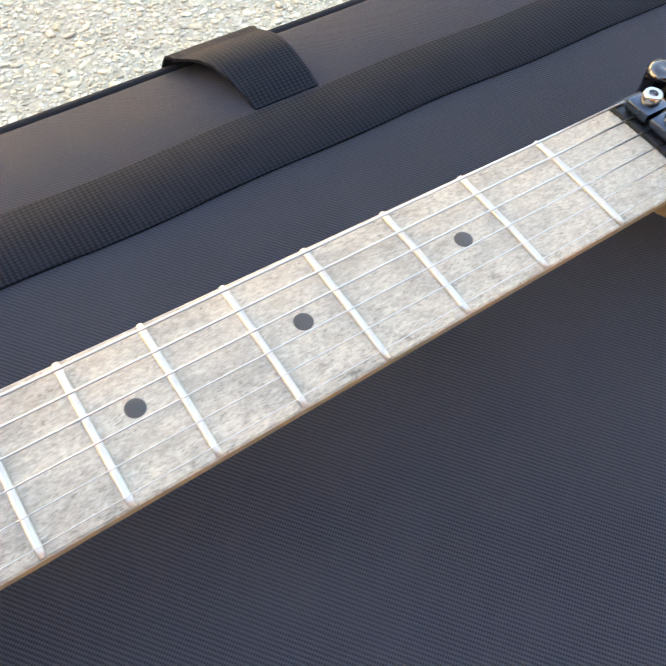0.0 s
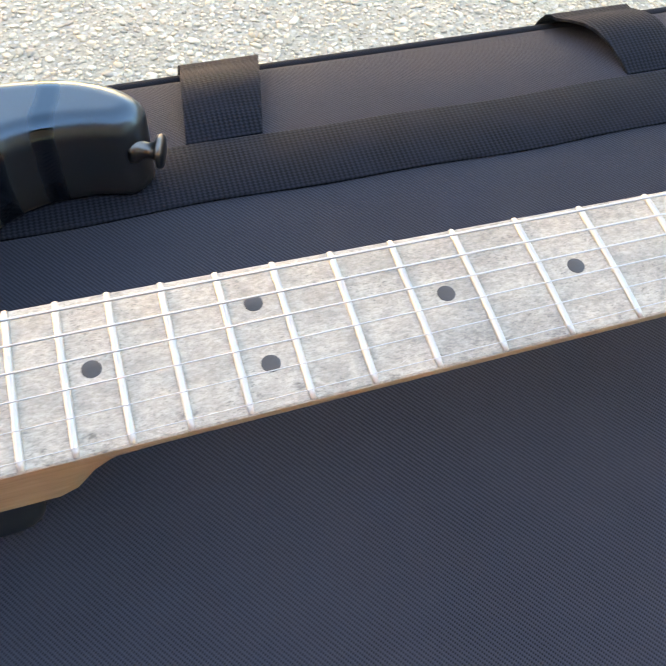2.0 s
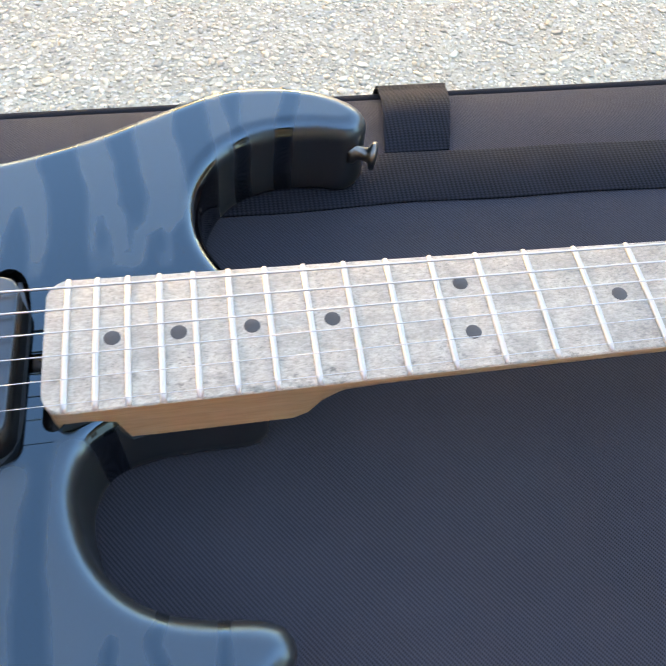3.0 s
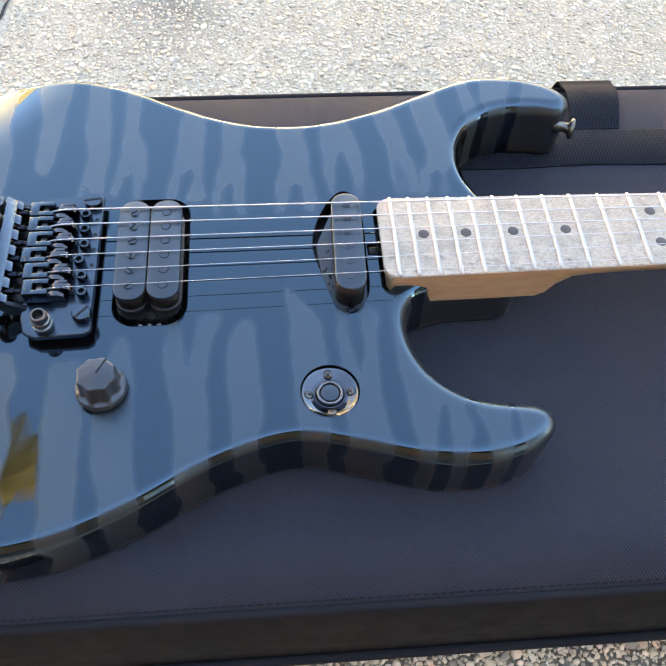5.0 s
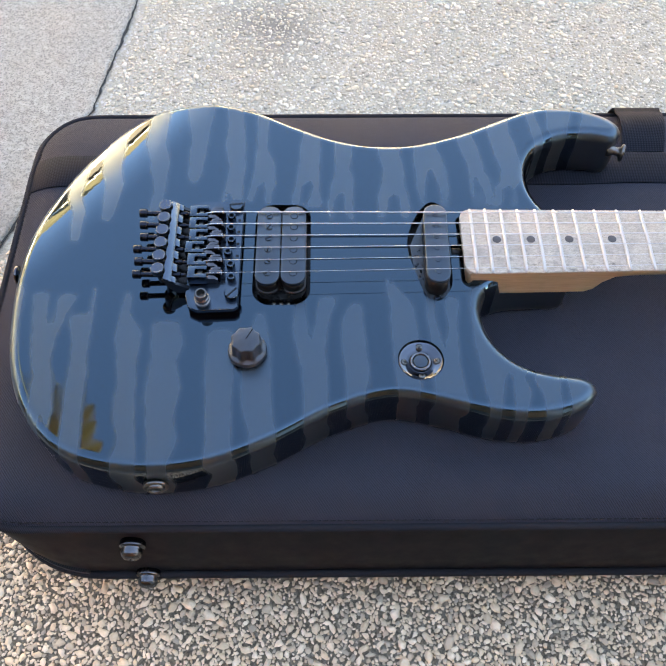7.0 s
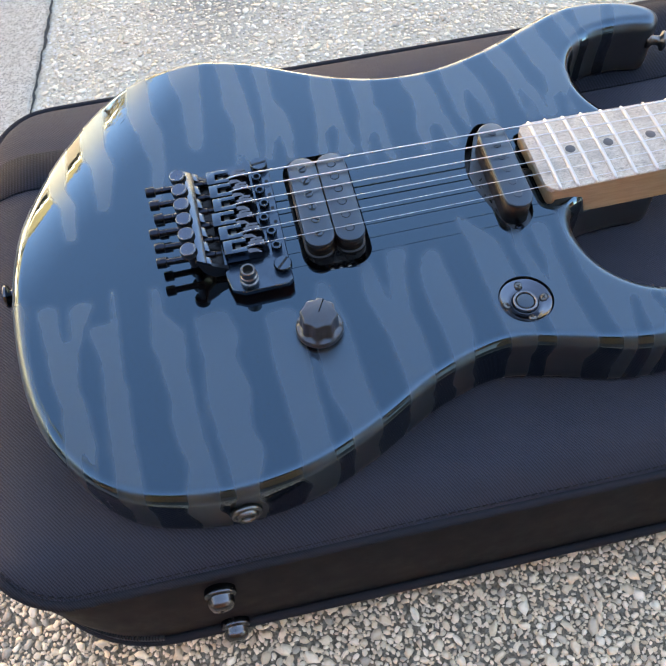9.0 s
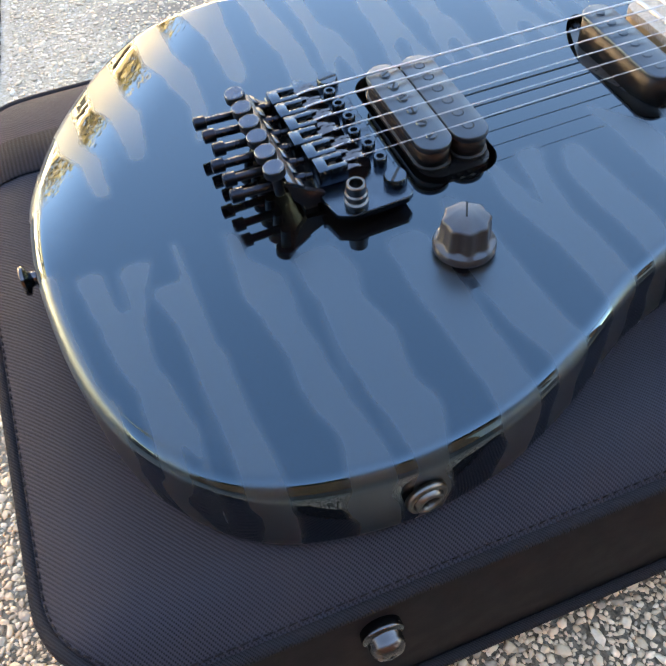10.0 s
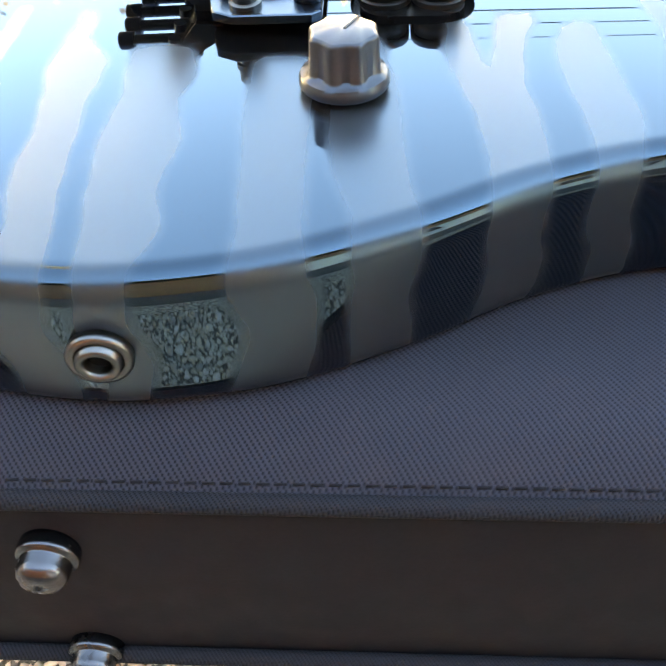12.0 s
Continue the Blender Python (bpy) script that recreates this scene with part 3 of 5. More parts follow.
fork((26, 92, 99), (41, 90, 98), (50, 90, 98), (60, 87, 99))
satin((27, 115, 121), (40, 115, 124), (49, 115, 126), (58, 117, 138), (66, 119, 138), (78, 120, 138), (94, 117, 136), (100, 117, 136))
fork((27, 132, 140), (39, 131, 141), (49, 131, 140), (58, 128, 139))
satin((40, 148, 152), (58, 145, 153), (74, 145, 156), (85, 144, 169), (101, 145, 165), (106, 145, 166))
fork((37, 164, 169), (57, 162, 171), (73, 159, 171), (85, 155, 169))
satin((39, 188, 193), (57, 186, 191), (67, 186, 192), (78, 186, 200), (97, 182, 198), (113, 179, 194), (119, 179, 193))
fork((39, 196, 202), (57, 195, 204), (66, 193, 203), (78, 192, 200))
satin((38, 200, 210), (49, 203, 211), (56, 204, 212), (65, 209, 227), (76, 211, 230), (96, 207, 228), (118, 205, 224), (129, 207, 225))
fork((39, 215, 221), (54, 218, 221), (65, 215, 227))
satin((85, 242, 252), (106, 241, 252), (120, 239, 250), (137, 238, 247))
satin((95, 257, 271), (110, 258, 271), (120, 253, 272), (142, 255, 278))
satin((95, 278, 330), (111, 277, 330), (138, 284, 330))
satin((14, -160, -133), (30, -160, -132), (45, -160, -131))
satin((-29, -160, -132), (-60, -160, -131), (-90, -150, -127), (-108, -150, -121))


def stripe_field(x, y):
    """Millimetres inside (+) or outside (-) the nearest satin stripe."""
    best = -6.0
    x += 0.7 * noise.noise((x * 0.05, y * 0.11, 1.7))
    for st, reach in STRIPES:
        inner, outer = st[0][0], st[-1][0]
        sign = 1 if outer > inner else -1
        s = (y - inner) * sign
        if s < -8:
            continue
        if s <= 0:
            xl, xr = st[0][1], st[0][2]
        elif (y - outer) * sign >= 0:
            xl, xr = st[-1][1], st[-1][2]
        else:
            for (ya, la, ra), (yb, lb, rb) in zip(st, st[1:]):
                if (y - ya) * (y - yb) <= 0 and ya != yb:
                    k = (y - ya) / (yb - ya)
                    k = 0.35 * k + 0.65 * k * k * (3 - 2 * k)
                    xl, xr = la + (lb - la) * k, ra + (rb - ra) * k
                    break
        a = min(x - xl, xr - x)
        r = max(0.5, min(6.0, 0.5 * (st[0][2] - st[0][1])))
        if a < r and 0 <= s < r:
            s = r - math.hypot(r - a, r - s)
        best = max(best, min(a, s, (outer - y) * sign + reach))
    return max(-6.0, min(6.0, best))


def side_sway(x, y, z):
    """How far a stripe swings sideways on its way down the body's side, in millimetres."""
    d = max(0.0, min(1.0, (BODY_Z - 0.006 - z) / 0.012))
    if x > 0.18:
        d *= 0.25
    return d * (7.0 * noise.noise((x * 22, y * 22, z * 42)) + 1.2 * noise.noise((x * 60, y * 60 + 9, z * 120)))


def arm_drop(x, y):
    """The forearm contour: how far the top falls towards the upper bout's edge."""
    d = -0.826 * x + 0.563 * y - 0.089
    return 3.6 * d * d if d > 0 else 0.0


HB = (0.0252, 0.0658, -0.0482, 0.0415)      # bridge pickup route


def neck_route():
    """The slanted route of the neck pickup."""
    ctrl = [(0.1655, -0.030), (0.160, -0.041), (0.1525, -0.0445), (0.146, -0.040), (0.1395, -0.018), (0.1355, 0.002), (0.139, 0.020), (0.147, 0.036), (0.1555, 0.0435), (0.163, 0.038), (0.166, 0.020), (0.166, -0.005)]
    return list(reversed(spline(ctrl, 4)))


SWITCH = (0.1392, -0.0924)


def switch_hole():
    return [(SWITCH[0] + 0.0152 * math.cos(radians(a)), SWITCH[1] + 0.0152 * math.sin(radians(a))) for a in range(0, 360, 8)]


def neck_pocket():
    """The open end of the neck pocket, with the slot for the truss rod wheel towards the pickup."""
    r = 0.004
    arc = lambda cx, cy, a0: [(cx + r * math.cos(radians(a0 + i * 22.5)), cy + r * math.sin(radians(a0 + i * 22.5))) for i in range(5)]
    pts = arc(0.1795 - r, 0.0295 - r, 0) + arc(0.1724 + r, 0.0290 - r, 90)
    pts += [(0.1724, 0.0022), (0.1667, 0.0022), (0.1667, -0.0058), (0.1724, -0.0058)]
    return pts + arc(0.1724 + r, -0.0310 + r, 180) + arc(0.1800 - r, -0.0310 + r, 270)


def even(pts, step):
    """The same closed outline in steps of equal length."""
    run = [0.0]
    for a, b in zip(pts, pts[1:] + pts[:1]):
        run.append(run[-1] + (b - a).length)
    n, out, j = int(run[-1] / step), [], 0
    for i in range(n):
        s = run[-1] * i / n
        while run[j + 1] < s:
            j += 1
        out.append(pts[j].lerp(pts[(j + 1) % len(pts)], (s - run[j]) / max(1e-9, run[j + 1] - run[j])))
    return out


def soft_inset(pts, d):
    """Shift an outline inwards, its directions evened out so that tight bends do not fold."""
    n = len(pts)
    nor = []
    for i in range(n):
        t = (pts[(i + 1) % n] - pts[i - 1]).normalized()
        nor.append(Vector((-t.y, t.x)))
    for _ in range(3):
        nor = [(nor[i - 1] + 2 * nor[i] + nor[(i + 1) % n]).normalized() for i in range(n)]
    res = [p + d * v for p, v in zip(pts, nor)]
    for _ in range(int(d * 900)):
        res = [0.25 * res[i - 1] + 0.5 * res[i] + 0.25 * res[(i + 1) % n] for i in range(n)]
    return res


def body():
    outer = even(spline(OUTLINE, 12), 0.0032)
    area = sum(a.x * b.y - b.x * a.y for a, b in zip(outer, outer[1:] + outer[:1]))
    if area < 0:
        outer.reverse()
    bm = bmesh.new()
    R, RB = 0.0072, 0.005
    prof = [(R + 0.0012, BODY_Z)]
    prof += [(R * (1 - math.sin(radians(a))), BODY_Z - R * (1 - math.cos(radians(a)))) for a in (0, 10, 20, 30, 40, 50, 60, 70, 80, 90)]
    prof += [(0.0, BODY_Z - R - 0.0028 * k) for k in range(1, 11)] + [(0.0, BACK_Z + RB)]
    prof += [(RB * (1 - math.cos(radians(a))), BACK_Z + RB * (1 - math.sin(radians(a)))) for a in (30, 60, 90)]
    # the horns and cutaways are rounded over more broadly than the bouts
    side = BODY_Z - R
    horn = []
    for p in outer:
        k = max(0.0, min(1.0, (p.x - 0.165) / 0.03))
        horn.append(0.25 * k * k * (3 - 2 * k))
    rows = []
    for d, z in prof:
        near, far = soft_inset(outer, d), soft_inset(outer, d * 1.25)
        row = []
        for p, q, h in zip(near, far, horn):
            if z >= side:
                row.append(bm.verts.new((*p.lerp(q, h * 4), BODY_Z - (BODY_Z - z) * (1 + h))))
            else:
                low = side - h * R
                row.append(bm.verts.new((p.x, p.y, BACK_Z + (z - BACK_Z) * (low - BACK_Z) / (side - BACK_Z))))
        rows.append(row)
    for a, b in zip(rows, rows[1:]):
        ring_faces(bm, b, a)
    edges = [bm.edges.get((rows[0][i], rows[0][(i + 1) % len(outer)])) for i in range(len(outer))]
    back = [bm.edges.get((rows[-1][i], rows[-1][(i + 1) % len(outer)])) for i in range(len(outer))]
    for loop in (rounded_rect(*HB, 0.013, 6), [(p.x, p.y) for p in neck_route()], neck_pocket(), switch_hole()):
        vs = [bm.verts.new((x, y, BODY_Z)) for x, y in loop]
        edges += [bm.edges.new((vs[i], vs[(i + 1) % len(vs)])) for i in range(len(vs))]
    bmesh.ops.triangle_fill(bm, use_beauty=True, use_dissolve=False, edges=edges)
    bmesh.ops.triangle_fill(bm, use_beauty=True, use_dissolve=False, edges=back)
    step = 0.004
    top = [f for f in bm.faces if all(v.co.z > BODY_Z - 1e-5 for v in f.verts) and len(f.verts) == 3]
    for axis, lo, hi in ((0, -0.144, 0.316), (1, -0.172, 0.150)):
        n = int((hi - lo) / step)
        for i in range(n + 1):
            co, no = [0, 0, 0], [0, 0, 0]
            co[axis], no[axis] = lo + i * step, 1
            g = [f for f in top if f.is_valid]
            es = {e for f in g for e in f.edges}
            vs = {v for f in g for v in f.verts}
            cut = bmesh.ops.bisect_plane(bm, geom=[*vs, *es, *g], plane_co=co, plane_no=no)
            top = [e for e in cut["geom"] if isinstance(e, bmesh.types.BMFace)]
    bmesh.ops.recalc_face_normals(bm, faces=bm.faces)
    lay = bm.verts.layers.float.new("satin")
    for v in bm.verts:
        x, y, z = v.co
        v[lay] = 6.0 if x > 0.198 and abs(y) < 0.0335 else stripe_field(x * 1000 + side_sway(x, y, z), y * 1000)
        if z > 0.16:
            v.co.z = z - arm_drop(x, y) * (z - 0.16) / (BODY_Z - 0.16)
        # the block under the neck heel is cut lower than the top
        if x > 0.200 and -0.037 < y < 0.030 and z > 0.1738:
            v.co.z = 0.1738
    sharp(part("body", bm, M_BODY, guitar, "body in black lacquer with satin tiger stripes on gloss"), 50)


body()


def route(name, loop, floor, label):
    bm = bmesh.new()
    rows = [[bm.verts.new((x, y, z)) for x, y in loop] for z in (BODY_Z + 0.0002, floor)]
    ring_faces(bm, rows[0], rows[1])
    bm.faces.new(rows[1])
    bmesh.ops.recalc_face_normals(bm, faces=bm.faces)
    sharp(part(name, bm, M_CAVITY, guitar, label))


route("pickup_route", rounded_rect(*HB, 0.013, 6), 0.172, "dark open route under the pickup")
route("pickup_route", [(p.x, p.y) for p in neck_route()], 0.176, "dark open route under the pickup")


route("neck_pocket", neck_pocket(), 0.1822, "dark open end of the neck pocket")
route("switch_hole", switch_hole(), 0.1850, "dark round recess of the kill switch")


def truss_wheel():
    """The spoke wheel of the truss rod, in its slot between pickup and fretboard."""
    m = pose(0.1706, -0.0018, 0.1868, 0, 90, 0)
    bm = bmesh.new()
    lathe(bm, [(0.0012, -0.0030), (0.0034, -0.0030), (0.0036, -0.0026), (0.0036, 0.0022), (0.0033, 0.0028), (0.0018, 0.0050)], 24, m)
    w = sharp(part("truss_rod_wheel", bm, M_COIL, guitar, "black truss rod wheel at the neck's end"))
    for a in (20, 80, 140, 200, 260, 320):
        bm = bmesh.new()
        lathe(bm, [(0.0006, 0.0030), (0.0006, 0.0038)], 10, m @ pose(0, 0, 0, 90, 0, a))
        part("spoke_hole", bm, M_CAVITY, w)


truss_wheel()


# ---- neck, fretboard, frets, strings ----
SCALE, FB_Z = 0.6477, 0.200


def fret_x(n):
    return SCALE / 2 ** (n / 12)


def half_width(x):
    return 0.5 * (0.0425 + 0.0145 * (SCALE - x) / (SCALE - fret_x(22)))


def crown(y, w):
    return -0.0009 * (y / 0.028) ** 2


def neck():
    # maple neck: square heel, then a rounded back
    bm = bmesh.new()
    loops = []
    stations = [(0.1755, 0.0135, 1), (0.178, 0.0150, 1), (0.196, 0.0150, 1), (0.1985, 0.0255, 1), (0.200, 0.0262, 1), (0.2625, 0.0262, 1), (0.2685, 0.0248, 0.9), (0.2745, 0.0215, 0.6), (0.2825, 0.0185, 0.3),
                (0.2960, 0.0172, 0.08)]
    stations += [(0.31 + 0.03 * i, 0.0168 - 0.00018 * i, 0.0) for i in range(12)]
    for x, depth, square in stations:
        w = half_width(x) - 0.0002
        if x < 0.178:
            w -= 0.003
        lp = []
        for i in range(17):
            a = math.pi * i / 16
            yr, zr = w * math.cos(a), -depth * math.sin(a) ** 0.75
            cs, sn = math.cos(a), math.sin(a)
            s = 1 / max(abs(cs), abs(sn), 1e-6)
            ys, zs = w * max(-1, min(1, cs * s)), -depth * min(1, sn * s)
            lp.append((x, yr + (ys - yr) * square, FB_Z - 0.0032 + (zr + (zs - zr) * square) * (depth - 0.003) / depth))
        loops.append(lp)
    loft(bm, loops)
    bmesh.ops.recalc_face_normals(bm, faces=bm.faces)
    ob = sharp(part("neck", bm, M_MAPLE, guitar, "satin amber maple neck"), 50)
    # headstock beyond the nut
    bm = bmesh.new()
    rim = spline([(0.650, 0.0205), (0.690, 0.032), (0.745, 0.031), (0.800, 0.024), (0.836, 0.020), (0.846, 0.006), (0.838, -0.012), (0.812, -0.034), (0.775, -0.046), (0.730, -0.041), (0.690, -0.031), (0.650, -0.0205)], 4)
    if sum(a.x * b.y - b.x * a.y for a, b in zip(rim, rim[1:] + rim[:1])) < 0:
        rim.reverse()
    loft(bm, [[(p.x, p.y, z) for p in inset(rim, d)] for d, z in ((0.002, 0.175), (0, 0.177), (0, 0.187), (0.0015, 0.189))])
    sharp(part("headstock", bm, M_MAPLE, ob, "pale maple headstock"), 50)
    for i in range(6):
        bm = bmesh.new()
        x, y = 0.688 + 0.0255 * i, 0.021 - 0.0024 * i
        lathe(bm, [(0.0068, 0), (0.0068, 0.002), (0.0048, 0.003), (0.0045, 0.010), (0.0050, 0.012), (0.0040, 0.0135)], 20, Matrix.Translation((x, y, 0.189)))
        part("tuning_post", bm, M_HW, ob)
    return ob


def fretboard():
    bm = bmesh.new()
    n = 60
    loops = []
    x0, x1, r = 0.1738, SCALE - 0.001, 0.0085
    xs = [x0 + r * (1 - math.cos(radians(a))) for a in range(0, 91, 10)] + [x0 + r + (x1 - x0 - r) * i / n for i in range(1, n + 1)]
    for x in xs:
        w = half_width(x) + 0.0006
        if x < x0 + r:
            w -= r - math.sqrt(max(0.0, r * r - (x0 + r - x) ** 2))
        roll = 0.0006
        top = [(-w, FB_Z - 0.0040), (-w, FB_Z - roll + crown(w, w)), (-w + roll, FB_Z + crown(w, w))]
        top += [(w * k / 8, FB_Z + crown(w * k / 8, w)) for k in range(-6, 7, 2)]
        top += [(w - roll, FB_Z + crown(w, w)), (w, FB_Z - roll + crown(w, w)), (w, FB_Z - 0.0040)]
        loops.append([(x, y, z) for y, z in top])
    loft(bm, loops)
    bmesh.ops.recalc_face_normals(bm, faces=bm.faces)
    # the sides and end show bare maple
    for f in bm.faces:
        f.material_index = 1 if abs(f.normal.z) < 0.55 and f.calc_center_median().x > x0 + 0.004 else 0
    ob = sharp(part("fretboard", bm, [M_FB, M_MAPLE], guitar, "weathered grey-white maple fretboard"), 35)
    for k in range(1, 23):
        x, w = fret_x(k), half_width(fret_x(k)) + 0.0003
        bm = bmesh.new()
        loops = []
        for j in range(-8, 9):
            y = w * j / 8
            end = 0.0006 if abs(j) == 8 else 0.0
            z = FB_Z + crown(y, w)
            hw, h = 0.00124 - end * 0.4, 0.0012 - end * 0.8
            loops.append([(x + hw * math.cos(a), y, z - 0.0003 + (h + 0.0003) * math.sin(a) ** 0.6) for a in (math.pi * i / 8 for i in range(9))])
        loft(bm, loops)
        bmesh.ops.recalc_face_normals(bm, faces=bm.faces)
        part("fret", bm, M_FRET, ob, "worn nickel fret wire")
    for k in (3, 5, 7, 9, 12, 15, 17, 19, 21):
        x = 0.5 * (fret_x(k) + fret_x(k - 1))
        for y in ((0.0116, -0.0114) if k == 12 else (0.0,)):
            bm = bmesh.new()
            lathe(bm, [(0.0031, -0.002), (0.0031, 0.00008), (0.0029, 0.00014), (0.0, 0.00016)], 28, Matrix.Translation((x, y, FB_Z + crown(y, 0.028))), True, False)
            part("position_dot", bm, M_DOT, ob, "round dark grey position dot")
    return ob


STRING_Y0, STRING_Y1 = 0.0540, 0.0385
BRIDGE_Y = -0.0042


def string_y(i, x):
    k = x / SCALE
    a = BRIDGE_Y + STRING_Y0 * (0.5 - i / 5)
    b = STRING_Y1 * (0.5 - i / 5)
    return a + (b - a) * k


def strings():
    for i, r in enumerate((0.00050, 0.00042, 0.00034, 0.00026, 0.00020, 0.00016)):
        bm = bmesh.new()
        pts = [(-0.0145, string_y(i, 0), 0.2020), (-0.006, string_y(i, 0), 0.2040), (-0.001, string_y(i, 0), 0.2045)]
        pts += [(x, string_y(i, x), 0.2044 - 0.0020 * x / SCALE) for x in (0.05, 0.17, 0.32, 0.48, 0.60, SCALE + 0.004)]
        tube(bm, pts, r, 8)
        part("string", bm, M_STRING, guitar, "wound steel string" if i < 3 else "thin plain steel string")


def nut():
    bm = bmesh.new()
    box(bm, SCALE - 0.001, SCALE + 0.0145, -0.0212, 0.0212, 0.188, 0.2018, 0.0006)
    ob = sharp(part("locking_nut", bm, M_HWD, guitar, "black locking nut with three clamps"))
    for i in range(3):
        y = 0.0118 - 0.0118 * i
        bm = bmesh.new()
        box(bm, SCALE + 0.001, SCALE + 0.0135, y - 0.0054, y + 0.0054, 0.2022, 0.2070, 0.0012)
        sharp(part("clamp", bm, M_PLATE, ob, "satin black string clamp"))
        bm = bmesh.new()
        lathe(bm, [(0.0036, 0), (0.0036, 0.0030), (0.0032, 0.0036), (0.0018, 0.0036), (0.0016, 0.0018)], 24, Matrix.Translation((SCALE + 0.0075, y, 0.2070)))
        sharp(part("clamp_bolt", bm, M_CHROME, ob, "bright clamp bolt"))
    bm = bmesh.new()
    tube(bm, [(SCALE + 0.028, y, 0.1985 + 0.0003 * math.cos(y * 150)) for y in (-0.021, -0.012, 0, 0.012, 0.021)], 0.0028, 14)
    part("string_retainer", bm, M_DARKCHROME, guitar, "polished round string retainer bar")
    for y in (-0.019, 0.0225):
        bm = bmesh.new()
        lathe(bm, [(0.0062, -0.013), (0.0064, 0.0), (0.0064, 0.0040), (0.0056, 0.0058), (0.0030, 0.0066), (0.0012, 0.0060)], 28, Matrix.Translation((SCALE + 0.028, y, 0.2000)))
        part("retainer_post", bm, M_DARKCHROME, guitar)


neck()
fretboard()
strings()
nut()


# ---- bridge, pickups, controls ----
def at_(x, y, z, rx=0, ry=0, rz=0):
    return pose(x, y, z, rx, ry, rz)


def bridge():
    by = BRIDGE_Y
    bm = bmesh.new()
    ctrl = [(0.0155, by + 0.0425), (0.0155, by - 0.0500), (0.0125, by - 0.0525), (-0.012, by - 0.0535), (-0.0185, by - 0.0500), (-0.0210, by - 0.0400), (-0.0210, by + 0.0405), (-0.016, by + 0.0425)]
    if sum(a[0] * b[1] - b[0] * a[1] for a, b in zip(ctrl, ctrl[1:] + ctrl[:1])) < 0:
        ctrl.reverse()
    lp = [Vector(p) for p in ctrl]
    loft(bm, [[(p.x, p.y, z) for p in inset(lp, d)] for d, z in ((0.0003, 0.1945), (0, 0.1948), (0, 0.1972), (0.0004, 0.1976))])
    base = sharp(part("bridge", bm, M_HW, guitar, "black double-locking tremolo bridge"), 35)
    base.location.x = 0.0015
    # studs
    for x, y in ((0.0102, by + 0.0368), (0.0112, by - 0.0412)):
        bm = bmesh.new()
        lathe(bm, [(0.0030, -0.008), (0.0030, 0.0), (0.0051, 0.0004), (0.0051, 0.0036), (0.0046, 0.0042), (0.0001, 0.0042)], 28, Matrix.Translation((x, y, 0.1974)), True, False)
        sharp(part("pivot_stud", bm, M_HW, base, "slotted black pivot stud"))
        bm = bmesh.new()
        box(bm, -0.0046, 0.0046, -0.0006, 0.0006, 0.0, 0.0003, 0, at_(x, y, 0.2015, 0, 0, 8 if y > 0 else 48))
        part("slot", bm, M_CAVITY, base, smooth=False)
    # saddles with string clamps
    for i in range(6):
        y = string_y(i, 0.0)
        xo = (-0.0005, -0.0002, 0.0006, -0.0012, 0.0012, 0.0022)[i]
        bm = bmesh.new()
        w = 0.0049
        # body of the saddle: a block with a U-shaped opening for the insert, and a rounded nose
        box(bm, -0.0215 + xo, -0.0165 + xo, y - w, y + w, 0.1980, 0.2062, 0.0005)
        box(bm, -0.0170 + xo, -0.0085 + xo, y - w, y - 0.0021, 0.1980, 0.2062, 0.0004)
        box(bm, -0.0170 + xo, -0.0085 + xo, y + 0.0021, y + w, 0.1980, 0.2062, 0.0004)
        sharp(part("saddle", bm, M_HW, base, "black steel saddle with a string clamp"), 35)
        bm = bmesh.new()
        prof = [(-0.0088, 0.1980), (-0.0088, 0.2035), (-0.006, 0.2044), (-0.002, 0.2048), (0.0012, 0.2040), (0.0030, 0.2020), (0.0036, 0.1980)]
        loft(bm, [[(x + xo, y + dy, z) for x, z in prof] for dy in (-0.0008, 0.0028)])
        step = [(-0.0100, 0.1980), (-0.0100, 0.2022), (-0.0070, 0.2034), (-0.0035, 0.2034), (-0.0010, 0.2020), (0.0002, 0.1980)]
        loft(bm, [[(x + xo, y + dy, z) for x, z in step] for dy in (-0.0044, -0.0010)])
        lip = [(-0.0060, 0.1980), (-0.0060, 0.2040), (-0.0030, 0.2050), (0.0006, 0.2046), (0.0020, 0.2026), (0.0024, 0.1980)]
        loft(bm, [[(x + xo, y + dy, z) for x, z in lip] for dy in (0.0030, 0.0046)])
        bmesh.ops.recalc_face_normals(bm, faces=bm.faces)
        sharp(part("saddle_nose", bm, M_DARKCHROME, base, "polished rounded saddle nose"), 40)
        bm = bmesh.new()
        box(bm, -0.0150 + xo, -0.0118 + xo, y - 0.0019, y + 0.0019, 0.1990, 0.2042, 0.0003)
        sharp(part("clamp_insert", bm, M_STEEL, base, "bright clamp insert"))
        # black sheets put the shade of slot, socket and screw hole into colour
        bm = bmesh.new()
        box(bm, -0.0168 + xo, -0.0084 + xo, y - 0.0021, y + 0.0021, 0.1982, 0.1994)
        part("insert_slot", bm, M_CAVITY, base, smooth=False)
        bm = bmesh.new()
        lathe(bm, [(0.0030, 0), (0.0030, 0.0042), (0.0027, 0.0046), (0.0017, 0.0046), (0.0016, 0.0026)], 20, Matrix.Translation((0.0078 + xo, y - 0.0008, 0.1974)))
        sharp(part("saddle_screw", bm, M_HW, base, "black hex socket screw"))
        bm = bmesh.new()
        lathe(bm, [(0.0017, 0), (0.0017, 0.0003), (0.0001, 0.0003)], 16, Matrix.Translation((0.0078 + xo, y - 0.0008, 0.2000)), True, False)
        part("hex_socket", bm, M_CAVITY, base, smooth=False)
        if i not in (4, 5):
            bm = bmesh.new()
